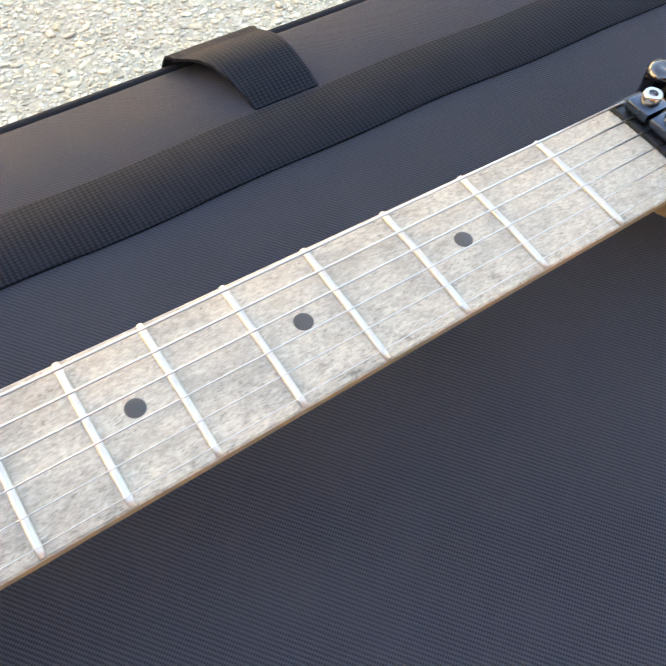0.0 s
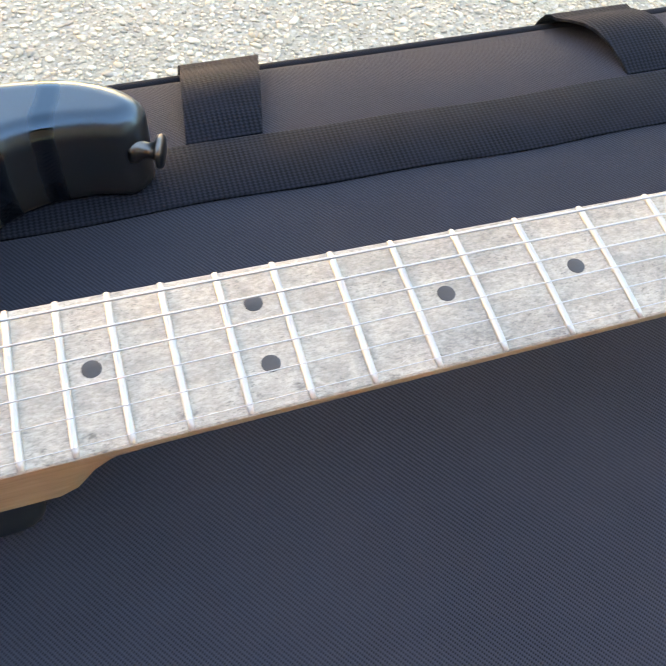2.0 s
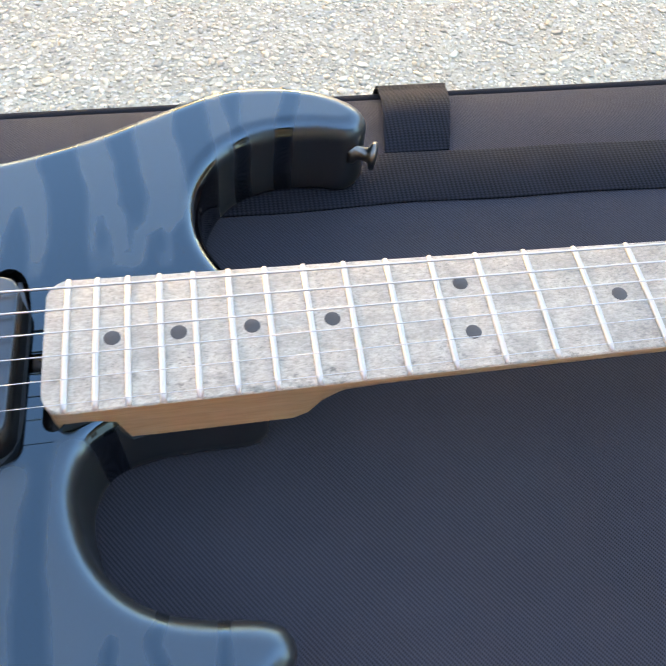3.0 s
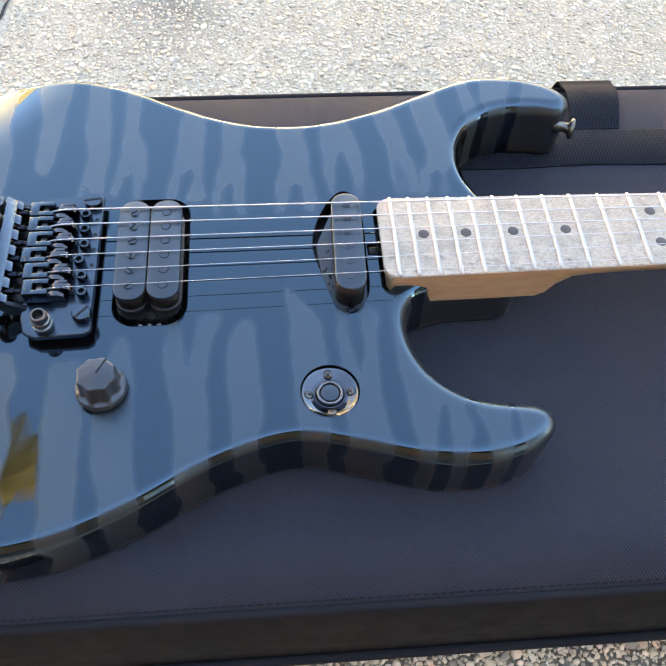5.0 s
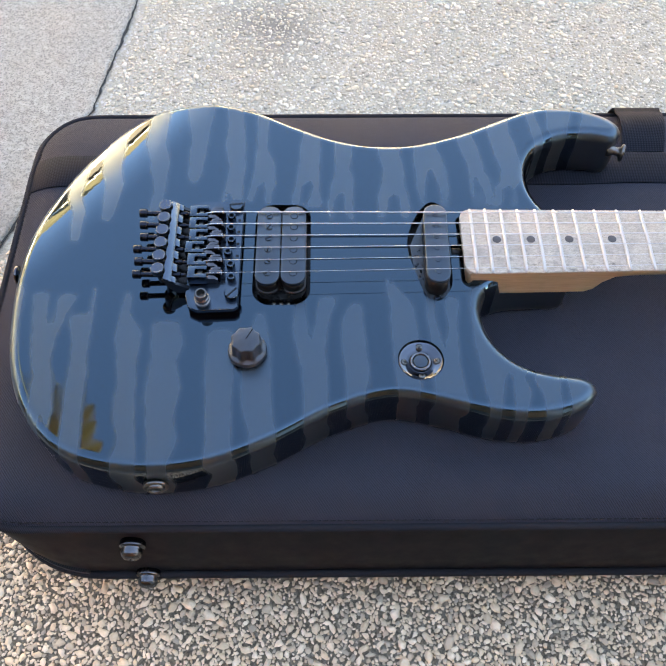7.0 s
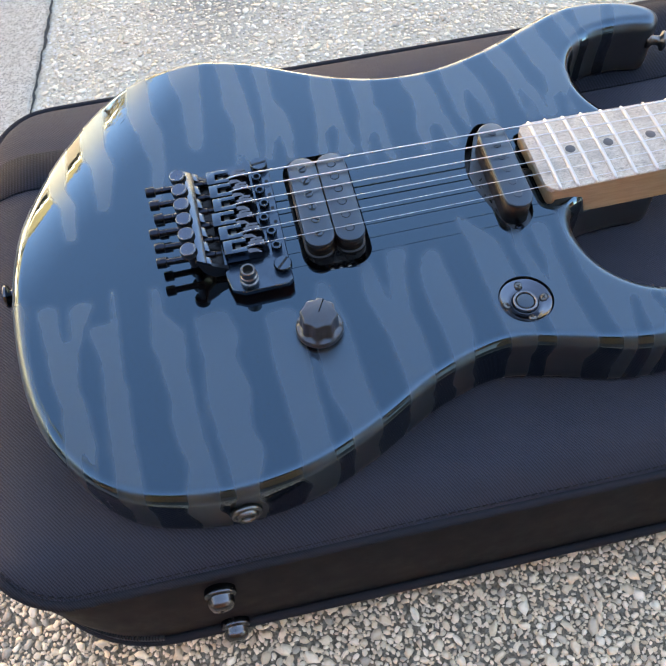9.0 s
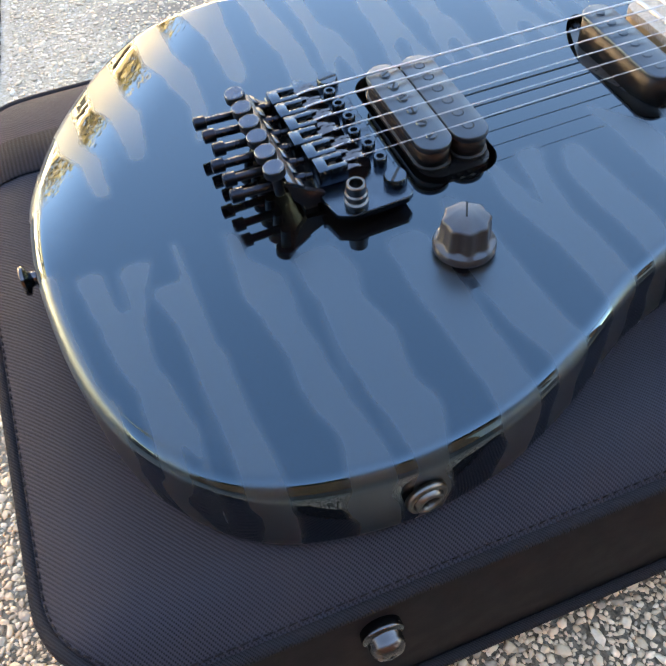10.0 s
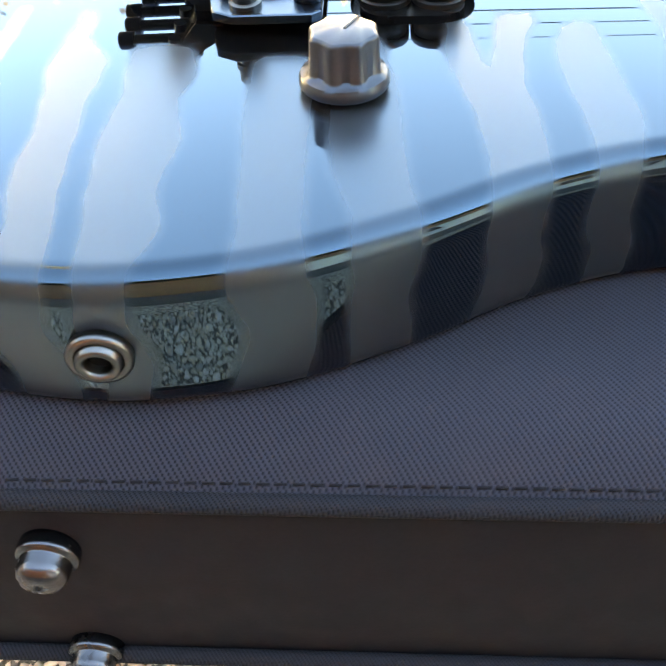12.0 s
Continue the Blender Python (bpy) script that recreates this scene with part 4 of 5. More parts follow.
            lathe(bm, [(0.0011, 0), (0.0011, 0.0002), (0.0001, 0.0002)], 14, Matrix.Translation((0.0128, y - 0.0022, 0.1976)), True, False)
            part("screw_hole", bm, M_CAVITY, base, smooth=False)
        # long lock screw out of the back, with a pointed shoulder before the saddle
        bm = bmesh.new()
        m = at_(-0.021, y, 0.2020, 0, -90 + 2, 0)
        back = (0.037, 0.0355, 0.034, 0.0375, 0.0355, 0.0355)[i]
        lathe(bm, [(0.0014, 0), (0.0014, 0.003), (0.0020, 0.0035), (0.0020, 0.0075), (0.0012, 0.0125), (0.0019, 0.0130), (0.0019, back - 0.005), (0.0031, back - 0.0048), (0.0031, back), (0.0027, back + 0.0005), (0.0016, back + 0.0004), (0.0015, back - 0.002)], 18, m)
        sharp(part("lock_screw", bm, M_SCREW, base, "long black string lock screw"))
        # fine tuner: a flat-topped disc with a lighter chamfer
        bm = bmesh.new()
        m = at_(-0.0376, by + 0.0555 * (0.5 - i / 5) - 0.0026, 0.2105, 0, -5, 0)
        lathe(bm, [(0.0022, -0.010), (0.0022, 0.0), (0.0042, 0.0003), (0.0046, 0.0008), (0.0046, 0.0042)], 32, m, True, False)
        ft = sharp(part("fine_tuner", bm, M_HWD, base, "round black fine tuner screw"))
        bm = bmesh.new()
        lathe(bm, [(0.0046, 0.0042), (0.0045, 0.0046), (0.0041, 0.0049), (0.0039, 0.0049)], 32, m, False, False)
        part("chamfer", bm, M_TPLATE, ft, "slightly lighter chamfered edge")
        bm = bmesh.new()
        lathe(bm, [(0.0039, 0.0049), (0.0037, 0.0048), (0.0001, 0.0048)], 32, m, False, False)
        part("cap", bm, M_PLATE, ft, "satin black tuner face", smooth=False)
    # the sloping plate that carries the fine tuners: a solid strip with broad teeth towards the saddles
    bm = bmesh.new()
    ya, yb = by - 0.0355, by + 0.0330
    m = at_(-0.0312, 0, 0.2066, 0, 35, 0)
    box(bm, -0.0046, 0.0016, ya, yb, -0.0009, 0.0009, 0.0003, m)
    lo = [ya] + [string_y(5 - i, 0) + 0.0007 for i in range(6)]
    hi = [string_y(5 - i, 0) - 0.0037 for i in range(6)] + [yb]
    for a, b in zip(lo, hi):
        if b > a:
            box(bm, 0.0012, 0.0050, a, b, -0.0009, 0.0009, 0.0003, m)
    sharp(part("tuner_plate", bm, M_TPLATE, base, "sloping satin black plate with slots, holding the fine tuners"))
    # added dark backing, keeps a bright underside out of the lacquer's reflection
    bm = bmesh.new()
    box(bm, -0.0044, 0.0014, ya + 0.0002, yb - 0.0002, -0.0016, -0.0010, 0, m)
    part("dark_backing", bm, M_HWD, base, smooth=False)
    for y in (ya - 0.0002, yb - 0.0022):
        bm = bmesh.new()
        lp = [(-0.0352, 0.2084), (-0.0262, 0.2026), (-0.0185, 0.1982), (-0.0185, 0.1938), (-0.0275, 0.1932), (-0.0325, 0.1990)]
        loft(bm, [[(x, yy, z) for x, z in lp] for yy in (y, y + 0.0024)])
        bmesh.ops.recalc_face_normals(bm, faces=bm.faces)
        sharp(part("side_bracket", bm, M_HWD, base))
    # the hollow behind the saddles, its shade put in as black: floor, rear slope and the block below
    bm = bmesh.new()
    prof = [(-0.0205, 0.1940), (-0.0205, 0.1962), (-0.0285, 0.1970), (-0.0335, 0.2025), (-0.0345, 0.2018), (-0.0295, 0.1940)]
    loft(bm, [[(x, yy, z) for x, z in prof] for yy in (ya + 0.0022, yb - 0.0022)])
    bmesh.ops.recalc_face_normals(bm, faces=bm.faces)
    sharp(part("rear_channel", bm, M_CAVITY, base, "black filler standing in for the shaded hollow behind the saddles"))
    bm = bmesh.new()
    box(bm, -0.0275, -0.0215, ya + 0.002, yb - 0.002, 0.1895, 0.1942, 0.0005)
    sharp(part("sustain_block_edge", bm, M_HWD, base))
    # arm socket
    bm = bmesh.new()
    lathe(bm, [(0.0052, 0), (0.0052, 0.0016), (0.0043, 0.0022), (0.0043, 0.0034), (0.0049, 0.0038), (0.0049, 0.0056), (0.0042, 0.0062), (0.0042, 0.0100), (0.0038, 0.0105), (0.0029, 0.0105), (0.0028, 0.0045)], 28,
          at_(-0.0085, by - 0.0455, 0.1974, 3, 0, 0))
    sharp(part("arm_socket", bm, M_STEEL, base, "threaded collar for the tremolo arm"), 30)


def humbucker():
    bm = bmesh.new()
    lp = rounded_rect(0.0283, 0.0625, -0.0440, 0.0330, 0.009, 6)
    loft(bm, [[(x, y, z) for x, y in lp] for z in (0.180, 0.1905)])
    pk = sharp(part("humbucker_pickup", bm, M_CAVITY, guitar, "black uncovered double-coil pickup"))
    bm = bmesh.new()
    box(bm, 0.036, 0.055, -0.0474, -0.0438, 0.178, 0.1868, 0.0006)
    ear = sharp(part("mounting_ear", bm, M_SCREW, pk, "dark metal mounting ear"))
    for x in (0.0405, 0.0455, 0.0505):
        bm = bmesh.new()
        lathe(bm, [(0.0014, 0), (0.0014, 0.0006), (0.0009, 0.0011), (0.0001, 0.0012)], 16, Matrix.Translation((x, -0.0456, 0.1868)), True, False)
        part("height_screw", bm, M_STEEL, ear, "small metal screw")
    bm = bmesh.new()
    tube(bm, [(0.0305, -0.0470, 0.1730), (0.0300, -0.0462, 0.1790), (0.0312, -0.0440, 0.1860)], 0.0007, 8)
    part("lead_wire", bm, M_STEEL, pk, "thin bare lead wire")
    for x0, x1 in ((0.0278, 0.0450), (0.0455, 0.0627)):
        bm = bmesh.new()
        r = 0.0081
        o = [Vector(p) for p in rounded_rect(x0, x1, -0.0400, 0.0290, r, 8)]
        rows = [[(p.x, p.y, z) for p in inset(o, d)] for d, z in ((0.0003, 0.2002), (0.0, 0.2006), (0.0, 0.2025), (0.0003, 0.2030), (0.0010, 0.2032))]
        loft(bm, rows)
        sharp(part("bobbin", bm, M_PICKUP, pk, "satin black coil bobbin"), 40)
        bm = bmesh.new()
        loft(bm, [[(p.x, p.y, z) for p in inset(o, d)] for d, z in ((0.0010, 0.1925), (0.0007, 0.1965), (0.0010, 0.2004))])
        part("coil", bm, M_COIL, pk, "coil wound in black tape")
        bm = bmesh.new()
        loft(bm, [[(p.x, p.y, z) for p in inset(o, d)] for d, z in ((0.0, 0.1903), (-0.0002, 0.1908), (-0.0002, 0.1922), (0.0003, 0.1926))])
        sharp(part("flange", bm, M_COIL, pk, "black lower bobbin flange"), 40)
        screws = x0 < 0.03
        cx = 0.5 * (x0 + x1)
        for i in range(6):
            y = -0.0056 + 0.0505 * (0.5 - i / 5)
            bm = bmesh.new()
            if screws:
                lathe(bm, [(0.0024, 0), (0.0026, 0.0004), (0.0022, 0.0009), (0.0001, 0.0010)], 24, Matrix.Translation((cx, y, 0.2031)), True, False)
                sharp(part("pole_screw", bm, M_PICKUP, pk, "slotted black pole screw"))
                bm = bmesh.new()
                box(bm, -0.0021, 0.0021, -0.00045, 0.00045, 0.0008, 0.00115, 0, at_(cx, y, 0.2031, 0, 0, (30, 55, 20, 80, -40, 35)[i]))
                part("slot", bm, M_CAVITY, pk, smooth=False)
            else:
                lathe(bm, [(0.0023, -0.0004), (0.0023, 0.00015), (0.0021, 0.00022), (0.0001, 0.00023)], 20, Matrix.Translation((cx, y, 0.2032)), True, False)
                part("pole_slug", bm, M_PICKUP, pk, smooth=False)
                bm = bmesh.new()
                lathe(bm, [(0.0027, -0.0004), (0.0027, 0.00008), (0.0001, 0.00008)], 20, Matrix.Translation((cx + 0.0001, y - 0.0001, 0.2032)), True, False)
                part("pole_gap", bm, M_CAVITY, pk, smooth=False)
        for y in (0.0115, -0.0220):
            bm = bmesh.new()
            lathe(bm, [(0.0009, 0), (0.0009, 0.0002), (0.0001, 0.0002)], 12, Matrix.Translation((cx + 0.0006, y, 0.20315)), True, False)
            part("rivet_hole", bm, M_CAVITY, pk)


def single_coil():
    bm = bmesh.new()
    # a flat base plate, then the coil under its rounded cover
    base = [Vector((0.1445, -0.0415)), Vector((0.1640, -0.0415)), Vector((0.1650, -0.010)), Vector((0.1650, 0.020)), Vector((0.1600, 0.0400)), Vector((0.1520, 0.0400)), Vector((0.1380, 0.006)), Vector((0.1400, -0.014))]
    loft(bm, [[(p.x, p.y, z) for p in base] for z in (0.1770, 0.1850, 0.1854)])
    pk = sharp(part("single_coil_pickup", bm, M_BASE, guitar, "black single-coil pickup in a slanted route"))
    bm = bmesh.new()
    o = [Vector(p) for p in rounded_rect(-0.0085, 0.0085, -0.0345, 0.0345, 0.0083, 8)]
    sk = lambda p: (0.1552 + p.x + p.y * 0.02, -0.0035 + p.y)
    loft(bm, [[(*sk(p), z) for p in inset(o, d)] for d, z in ((0.0, 0.2004), (0.0, 0.2016), (0.0004, 0.2021), (0.0012, 0.2023))])
    sharp(part("cover", bm, M_PICKUP, pk, "satin black pickup top plate"), 40)
    bm = bmesh.new()
    loft(bm, [[(*sk(p), z) for p in inset(o, d)] for d, z in ((0.0004, 0.1852), (0.0006, 0.1925), (0.0004, 0.2005))])
    part("coil", bm, M_COIL, pk, "coil wrapped in black tape")
    for i in range(6):
        y = -0.0035 + 0.0510 * (0.5 - i / 5)
        # the black side draws the crescent of shade round each pole
        bm = bmesh.new()
        lathe(bm, [(0.0024, -0.0004), (0.0024, 0.0003)], 24, Matrix.Translation((0.1552 + y * 0.02, y, 0.2022)), True, False)
        pole = part("pole_piece", bm, M_CAVITY, pk, "black pole piece standing proud of the cover")
        bm = bmesh.new()
        lathe(bm, [(0.0024, 0.0003), (0.0022, 0.0005), (0.0001, 0.0005)], 24, Matrix.Translation((0.1552 + y * 0.02, y, 0.2022)), False, False)
        part("pole_face", bm, M_PICKUP, pole, "satin grey face", smooth=False)
    for x, y in ((0.1545, -0.0402), (0.1560, 0.0395)):
        bm = bmesh.new()
        lathe(bm, [(0.0026, 0), (0.0026, 0.0007), (0.0019, 0.0016), (0.0001, 0.0018)], 20, Matrix.Translation((x, y, 0.1853)), True, False)
        screw = part("mounting_screw", bm, M_SCREW, pk, "small dark steel cross-head screw")
        bm = bmesh.new()
        for rz in (20, 110):
            box(bm, -0.0016, 0.0016, -0.0003, 0.0003, 0.0012, 0.0020, 0, at_(x, y, 0.1853, 0, 0, rz))
        part("cross_slot", bm, M_CAVITY, screw, smooth=False)
    # crumpled tape tucked along the bridge side of the coil
    bm = bmesh.new()
    rows = []
    for i in range(31):
        y = -0.034 + 0.040 * i / 30
        rows.append([bm.verts.new((0.1385 + 0.0082 * j / 8, y, 0.1850 + 0.0012 * noise.noise((j * 0.75, y * 430, 1.7)) + 0.0008 * noise.noise((j * 1.9, y * 900, 5)))) for j in range(9)])
    for a, b in zip(rows, rows[1:]):
        ring_faces(bm, b, a, False)
    part("tape", bm, M_TAPE, pk, "crumpled shiny black tape beside the coil", smooth=False)


def knob():
    x, y = 0.0248, -0.0862
    bm = bmesh.new()
    loops = []
    n = 80
    for r, z, flute in ((0.0126, 0.1915, 0), (0.0129, 0.1921, 0), (0.0129, 0.1937, 0), (0.0122, 0.1950, 0), (0.0110, 0.1956, 0.6), (0.0106, 0.1964, 1), (0.0101, 0.2055, 1), (0.0099, 0.2062, 0.95), (0.0094, 0.2068, 0.9), (0.0088, 0.2070, 0.8)):
        lp = []
        for i in range(n):
            a = 2 * math.pi * i / n
            b = (a + 0.3) % (math.pi / 4) - math.pi / 8
            k = 1 - 0.105 * math.cos(b * 4) ** 1.4
            lp.append((x + r * (1 + (k - 1) * flute) * math.cos(a), y + r * (1 + (k - 1) * flute) * math.sin(a), z))
        loops.append(lp)
    loft(bm, loops)
    kb = sharp(part("volume_knob", bm, M_KNOB, guitar, "dark grey fluted volume knob with a skirt"), 38)
    bm = bmesh.new()
    box(bm, 0.0005, 0.0090, -0.00035, 0.00035, 0.2068, 0.2072, 0, at_(x, y, 0, 0, 0, 62))
    part("pointer_line", bm, M_CAVITY, kb, smooth=False)
    bm = bmesh.new()
    lathe(bm, [(0.0048, 0.1898), (0.0048, 0.1920)], 24, Matrix.Translation((x, y, 0)))
    part("shaft", bm, M_HWD, kb)


def kill_switch():
    x, y = SWITCH
    m = Matrix.Translation((x, y, BODY_Z))
    bm = bmesh.new()
    lathe(bm, [(0.0149, -0.0046), (0.0149, -0.0016), (0.0147, -0.0012), (0.0143, -0.0011), (0.0139, -0.0014), (0.0122, -0.0022), (0.0102, -0.0032), (0.0086, -0.0041),
               (0.0083, -0.0041), (0.0080, -0.0034), (0.0077, -0.0033), (0.0076, -0.0044)], 72, m, False, False)
    dish = sharp(part("kill_switch", bm, M_PLATE2, guitar, "polished dark chrome kill switch dish in a round recess"), 35)
    bm = bmesh.new()
    lathe(bm, [(0.0077, -0.0042), (0.0066, -0.0043)], 48, m, False, False)
    part("groove", bm, M_CAVITY, dish)
    bm = bmesh.new()
    lathe(bm, [(0.0072, -0.0044), (0.0072, -0.0026), (0.0069, -0.0018), (0.0063, -0.0013), (0.0057, -0.0015), (0.0052, -0.0021), (0.0050, -0.0034)], 48, m, False, False)
    part("collar", bm, M_COLLAR, dish, "bright ring round the button")
    bm = bmesh.new()
    lathe(bm, [(0.0048, -0.0034), (0.0048, -0.0022), (0.0046, -0.0019), (0.0043, -0.0018), (0.0001, -0.0018)], 40, m, False, False)
    sharp(part("push_button", bm, M_PICKUP, dish, "satin black push button"))
    for k in range(4):
        seated = m @ Matrix.Rotation(radians(90 * k + 2), 4, "Z") @ Matrix.Translation((0.0109, 0, -0.0029)) @ Matrix.Rotation(radians(-26), 4, "Y")
        bm = bmesh.new()
        lathe(bm, [(0.0026, -0.0006), (0.0026, 0.00012), (0.0020, 0.00016), (0.0001, 0.00016)], 24, seated, True, False)
        seat = part("screw_seat", bm, M_CAVITY, dish, "dark countersunk seat")
        bm = bmesh.new()
        lathe(bm, [(0.0022, 0), (0.0022, 0.0005), (0.0016, 0.0009), (0.0001, 0.0011)], 24, seated, True, False)
        part("plate_screw", bm, M_STEEL, seat, "tiny steel cross-head screw")
        bm = bmesh.new()
        for rz in (30, 120):
            box(bm, -0.0013, 0.0013, -0.00030, 0.00030, 0.0006, 0.0013, 0, seated @ Matrix.Rotation(radians(rz + 20 * k), 4, "Z"))
        part("cross_slot", bm, M_CAVITY, seat, smooth=False)


def jack():
    m = Matrix.Translation((-0.0312, -0.1690, 0.1680)) @ Matrix.Rotation(radians(90), 4, "X") @ Matrix.Rotation(radians(5), 4, "Y")
    bm = bmesh.new()
    lathe(bm, [(0.0080, 0.0), (0.0082, 0.0018), (0.0078, 0.0028), (0.0068, 0.0031), (0.0060, 0.0028)], 40, m, True, False)
    j = part("output_jack", bm, M_STEEL, guitar, "dull nickel output jack in the side")
    bm = bmesh.new()
    lathe(bm, [(0.0058, 0.0026), (0.0053, 0.0044), (0.0047, 0.0048), (0.0037, 0.0046), (0.0033, 0.0036), (0.0032, 0.001)], 36, m, False, False)
    part("jack_nut", bm, M_STEEL, j, "shiny threaded jack collar")
    bm = bmesh.new()
    lathe(bm, [(0.0034, 0.0012), (0.0001, 0.0012)], 24, m, False, False)
    part("jack_hole", bm, M_CAVITY, j)


def strap_button(m, mat):
    bm = bmesh.new()
    lathe(bm, [(0.0058, -0.002), (0.0056, 0.0010), (0.0036, 0.0028), (0.0032, 0.0055), (0.0038, 0.0078), (0.0068, 0.0090), (0.0071, 0.0100), (0.0066, 0.0112), (0.0030, 0.0118), (0.0001, 0.0118)], 32, m, True, False)
    part("strap_button", bm, mat, guitar, "black nickel strap button")


bridge()
humbucker()
single_coil()
knob()
kill_switch()
jack()
strap_button(at_(0.3090, 0.1150, 0.1715, 0, 90, -20), M_STEEL)
strap_button(at_(-0.1395, -0.0075, 0.1705, 0, -90, 0), M_DARKCHROME)


# ---- out of view round the driveway, set for shade and reflections: the house that shades it, neighbouring houses, trees in the sun ----
M_BRICK = simple("brown_brick_wall", (0.28, 0.122, 0.068), 0.8, amount=0.35, grain=14, bump=0.2)
M_STUCCO = simple("cream_stucco", (0.152, 0.134, 0.128), 0.85, amount=0.08, grain=8, bump=0.1)
M_WHITE = simple("white_painted_door", (0.78, 0.78, 0.76), 0.5, amount=0.05, grain=10, bump=0.02)
M_ROOF = simple("golden_brown_roof", (0.15, 0.115, 0.068), 0.85, amount=0.55, grain=7, bump=0.3)
M_GLASS = simple("dark_window_glass", (0.02, 0.024, 0.028), 0.06, amount=0.1, grain=3, bump=0.0)
M_BARK = simple("grey_brown_bark", (0.13, 0.10, 0.075), 0.9, amount=0.4, grain=30, bump=0.5)
M_FROND = simple("golden_palm_frond", (0.42, 0.24, 0.10), 0.6, amount=0.4, grain=3, bump=0.0)
M_LEAF = simple("sunlit_foliage", (0.095, 0.082, 0.032), 0.6, amount=0.5, grain=3, bump=0.0)
M_GOLD = simple("yellowed_foliage", (0.145, 0.110, 0.065), 0.6, amount=0.4, grain=3, bump=0.0)


def house(name, x, y, turn, length, depth, eave, ridge, wall_mat, label, garage):
    """A low house: walls, a pitched roof with overhang and fascia, a panelled garage door, windows. Its front faces local -y."""
    h = tagged(new(name), label, "house")
    h.matrix_basis = pose(x, y, 0, 0, 0, turn)
    L, D = length / 2, depth
    bm = bmesh.new()
    loft(bm, [[(-L, 0, z), (L, 0, z), (L, D, z), (-L, D, z)] for z in (0, eave)])
    part("wall", bm, wall_mat, h, smooth=False)
    bm = bmesh.new()
    o = 0.6
    prof = [(-o, eave - 0.12), (-o, eave + 0.06), (D / 2, ridge), (D + o, eave + 0.06), (D + o, eave - 0.12), (D / 2, ridge - 0.2)]
    loft(bm, [[(xx, yy, z) for yy, z in prof] for xx in (-L - o, L + o)])
    bmesh.ops.recalc_face_normals(bm, faces=bm.faces)
    part("roof", bm, M_ROOF, h, smooth=False)
    bm = bmesh.new()
    box(bm, -L - o, L + o, -o - 0.03, -o - 0.004, eave - 0.16, eave + 0.05)
    part("fascia", bm, M_WHITE if wall_mat is M_STUCCO else M_ROOF, h, smooth=False)
    for gx in garage:
        bm = bmesh.new()
        box(bm, gx - 2.45, gx + 2.45, -0.03, -0.003, 0, 2.2)
        d = part("garage_door", bm, M_WHITE, h, "white panelled garage door", smooth=False)
        for i in range(4):
            for j in range(4):
                bm = bmesh.new()
                box(bm, gx - 2.3 + 1.16 * j, gx - 1.25 + 1.16 * j, -0.05, -0.031, 0.08 + 0.53 * i, 0.50 + 0.53 * i, 0.012)
                part("panel", bm, M_WHITE, d, smooth=False)
    for wx in ([-L + 1.6, -L + 4.2] if L > 4 else [-L + 1.2]):
        bm = bmesh.new()
        box(bm, wx - 0.65, wx + 0.65, -0.05, -0.003, 0.95, 2.15)
        w = part("window", bm, M_WHITE, h, smooth=False)
        for sx in (-0.31, 0.31):
            bm = bmesh.new()
            box(bm, wx + sx - 0.27, wx + sx + 0.27, -0.056, -0.051, 1.02, 2.08)
            part("pane", bm, M_GLASS, w, smooth=False)
    return h


def tree(x, y, height, spread, leaf, seed, label):
    rng = random.Random(seed)
    t = tagged(new("tree"), label, "tree", "trees round the driveway")
    t.matrix_basis = pose(x, y, 0)
    bm = bmesh.new()
    fork = height * 0.42
    trunk = [(0.05 * math.sin(k * 3), 0.05 * math.cos(k * 2), fork * k) for k in (0, 0.25, 0.5, 0.75, 1)]
    for i, (a, b) in enumerate(zip(trunk, trunk[1:])):
        loft(bm, [[(p[0] + r * math.cos(q), p[1] + r * math.sin(q), p[2]) for q in (2 * math.pi * j / 10 for j in range(10))] for p, r in ((a, 0.035 * height * (0.7 - 0.08 * i)), (b, 0.035 * height * (0.62 - 0.08 * i)))])
    tips = []
    for i in range(9):
        az, up = 2 * math.pi * (i + rng.random() * 0.6) / 9, 0.35 + 0.6 * rng.random()
        p = Vector(trunk[-1])
        q = p + Vector((math.cos(az) * spread * 0.55, math.sin(az) * spread * 0.55, (height - fork) * up * 0.75))
        tube(bm, [p, p.lerp(q, 0.5) + Vector((0, 0, 0.15 * height * 0.3)), q], 0.006 * height, 6)
        tips += [q, p.lerp(q, 0.6), q + Vector((rng.uniform(-1, 1), rng.uniform(-1, 1), rng.uniform(0, 1))) * spread * 0.25]
    part("trunk", bm, M_BARK, t)
    n = 2600
    verts, faces = [], []
    for i in range(n):
        c = tips[rng.randrange(len(tips))]
        p = c + Vector((rng.gauss(0, 1), rng.gauss(0, 1), rng.gauss(0, 0.7))) * spread * 0.17
        u = Vector((rng.gauss(0, 1), rng.gauss(0, 1), rng.gauss(0, 1))).normalized()
        v = u.cross(Vector((rng.gauss(0, 1), rng.gauss(0, 1), rng.gauss(0, 1)))).normalized()
        s = height * (0.011 + 0.012 * rng.random())
        k = len(verts)
        verts += [p - u * s, p + v * s * 0.45, p + u * s, p - v * s * 0.45]
        faces.append((k, k + 1, k + 2, k + 3))
    me = bpy.data.meshes.new("crown")
    me.from_pydata(verts, [], faces)
    me.materials.append(leaf)
    part("crown", me, None, t)
    return t


# unseen; set this close and high to block sun and sky glow
house("house", 0.0, -3.1, 180, 16.0, 7.0, 3.5, 5.4, M_BRICK, "brown brick house with white garage door shading the driveway", (-4.2,))
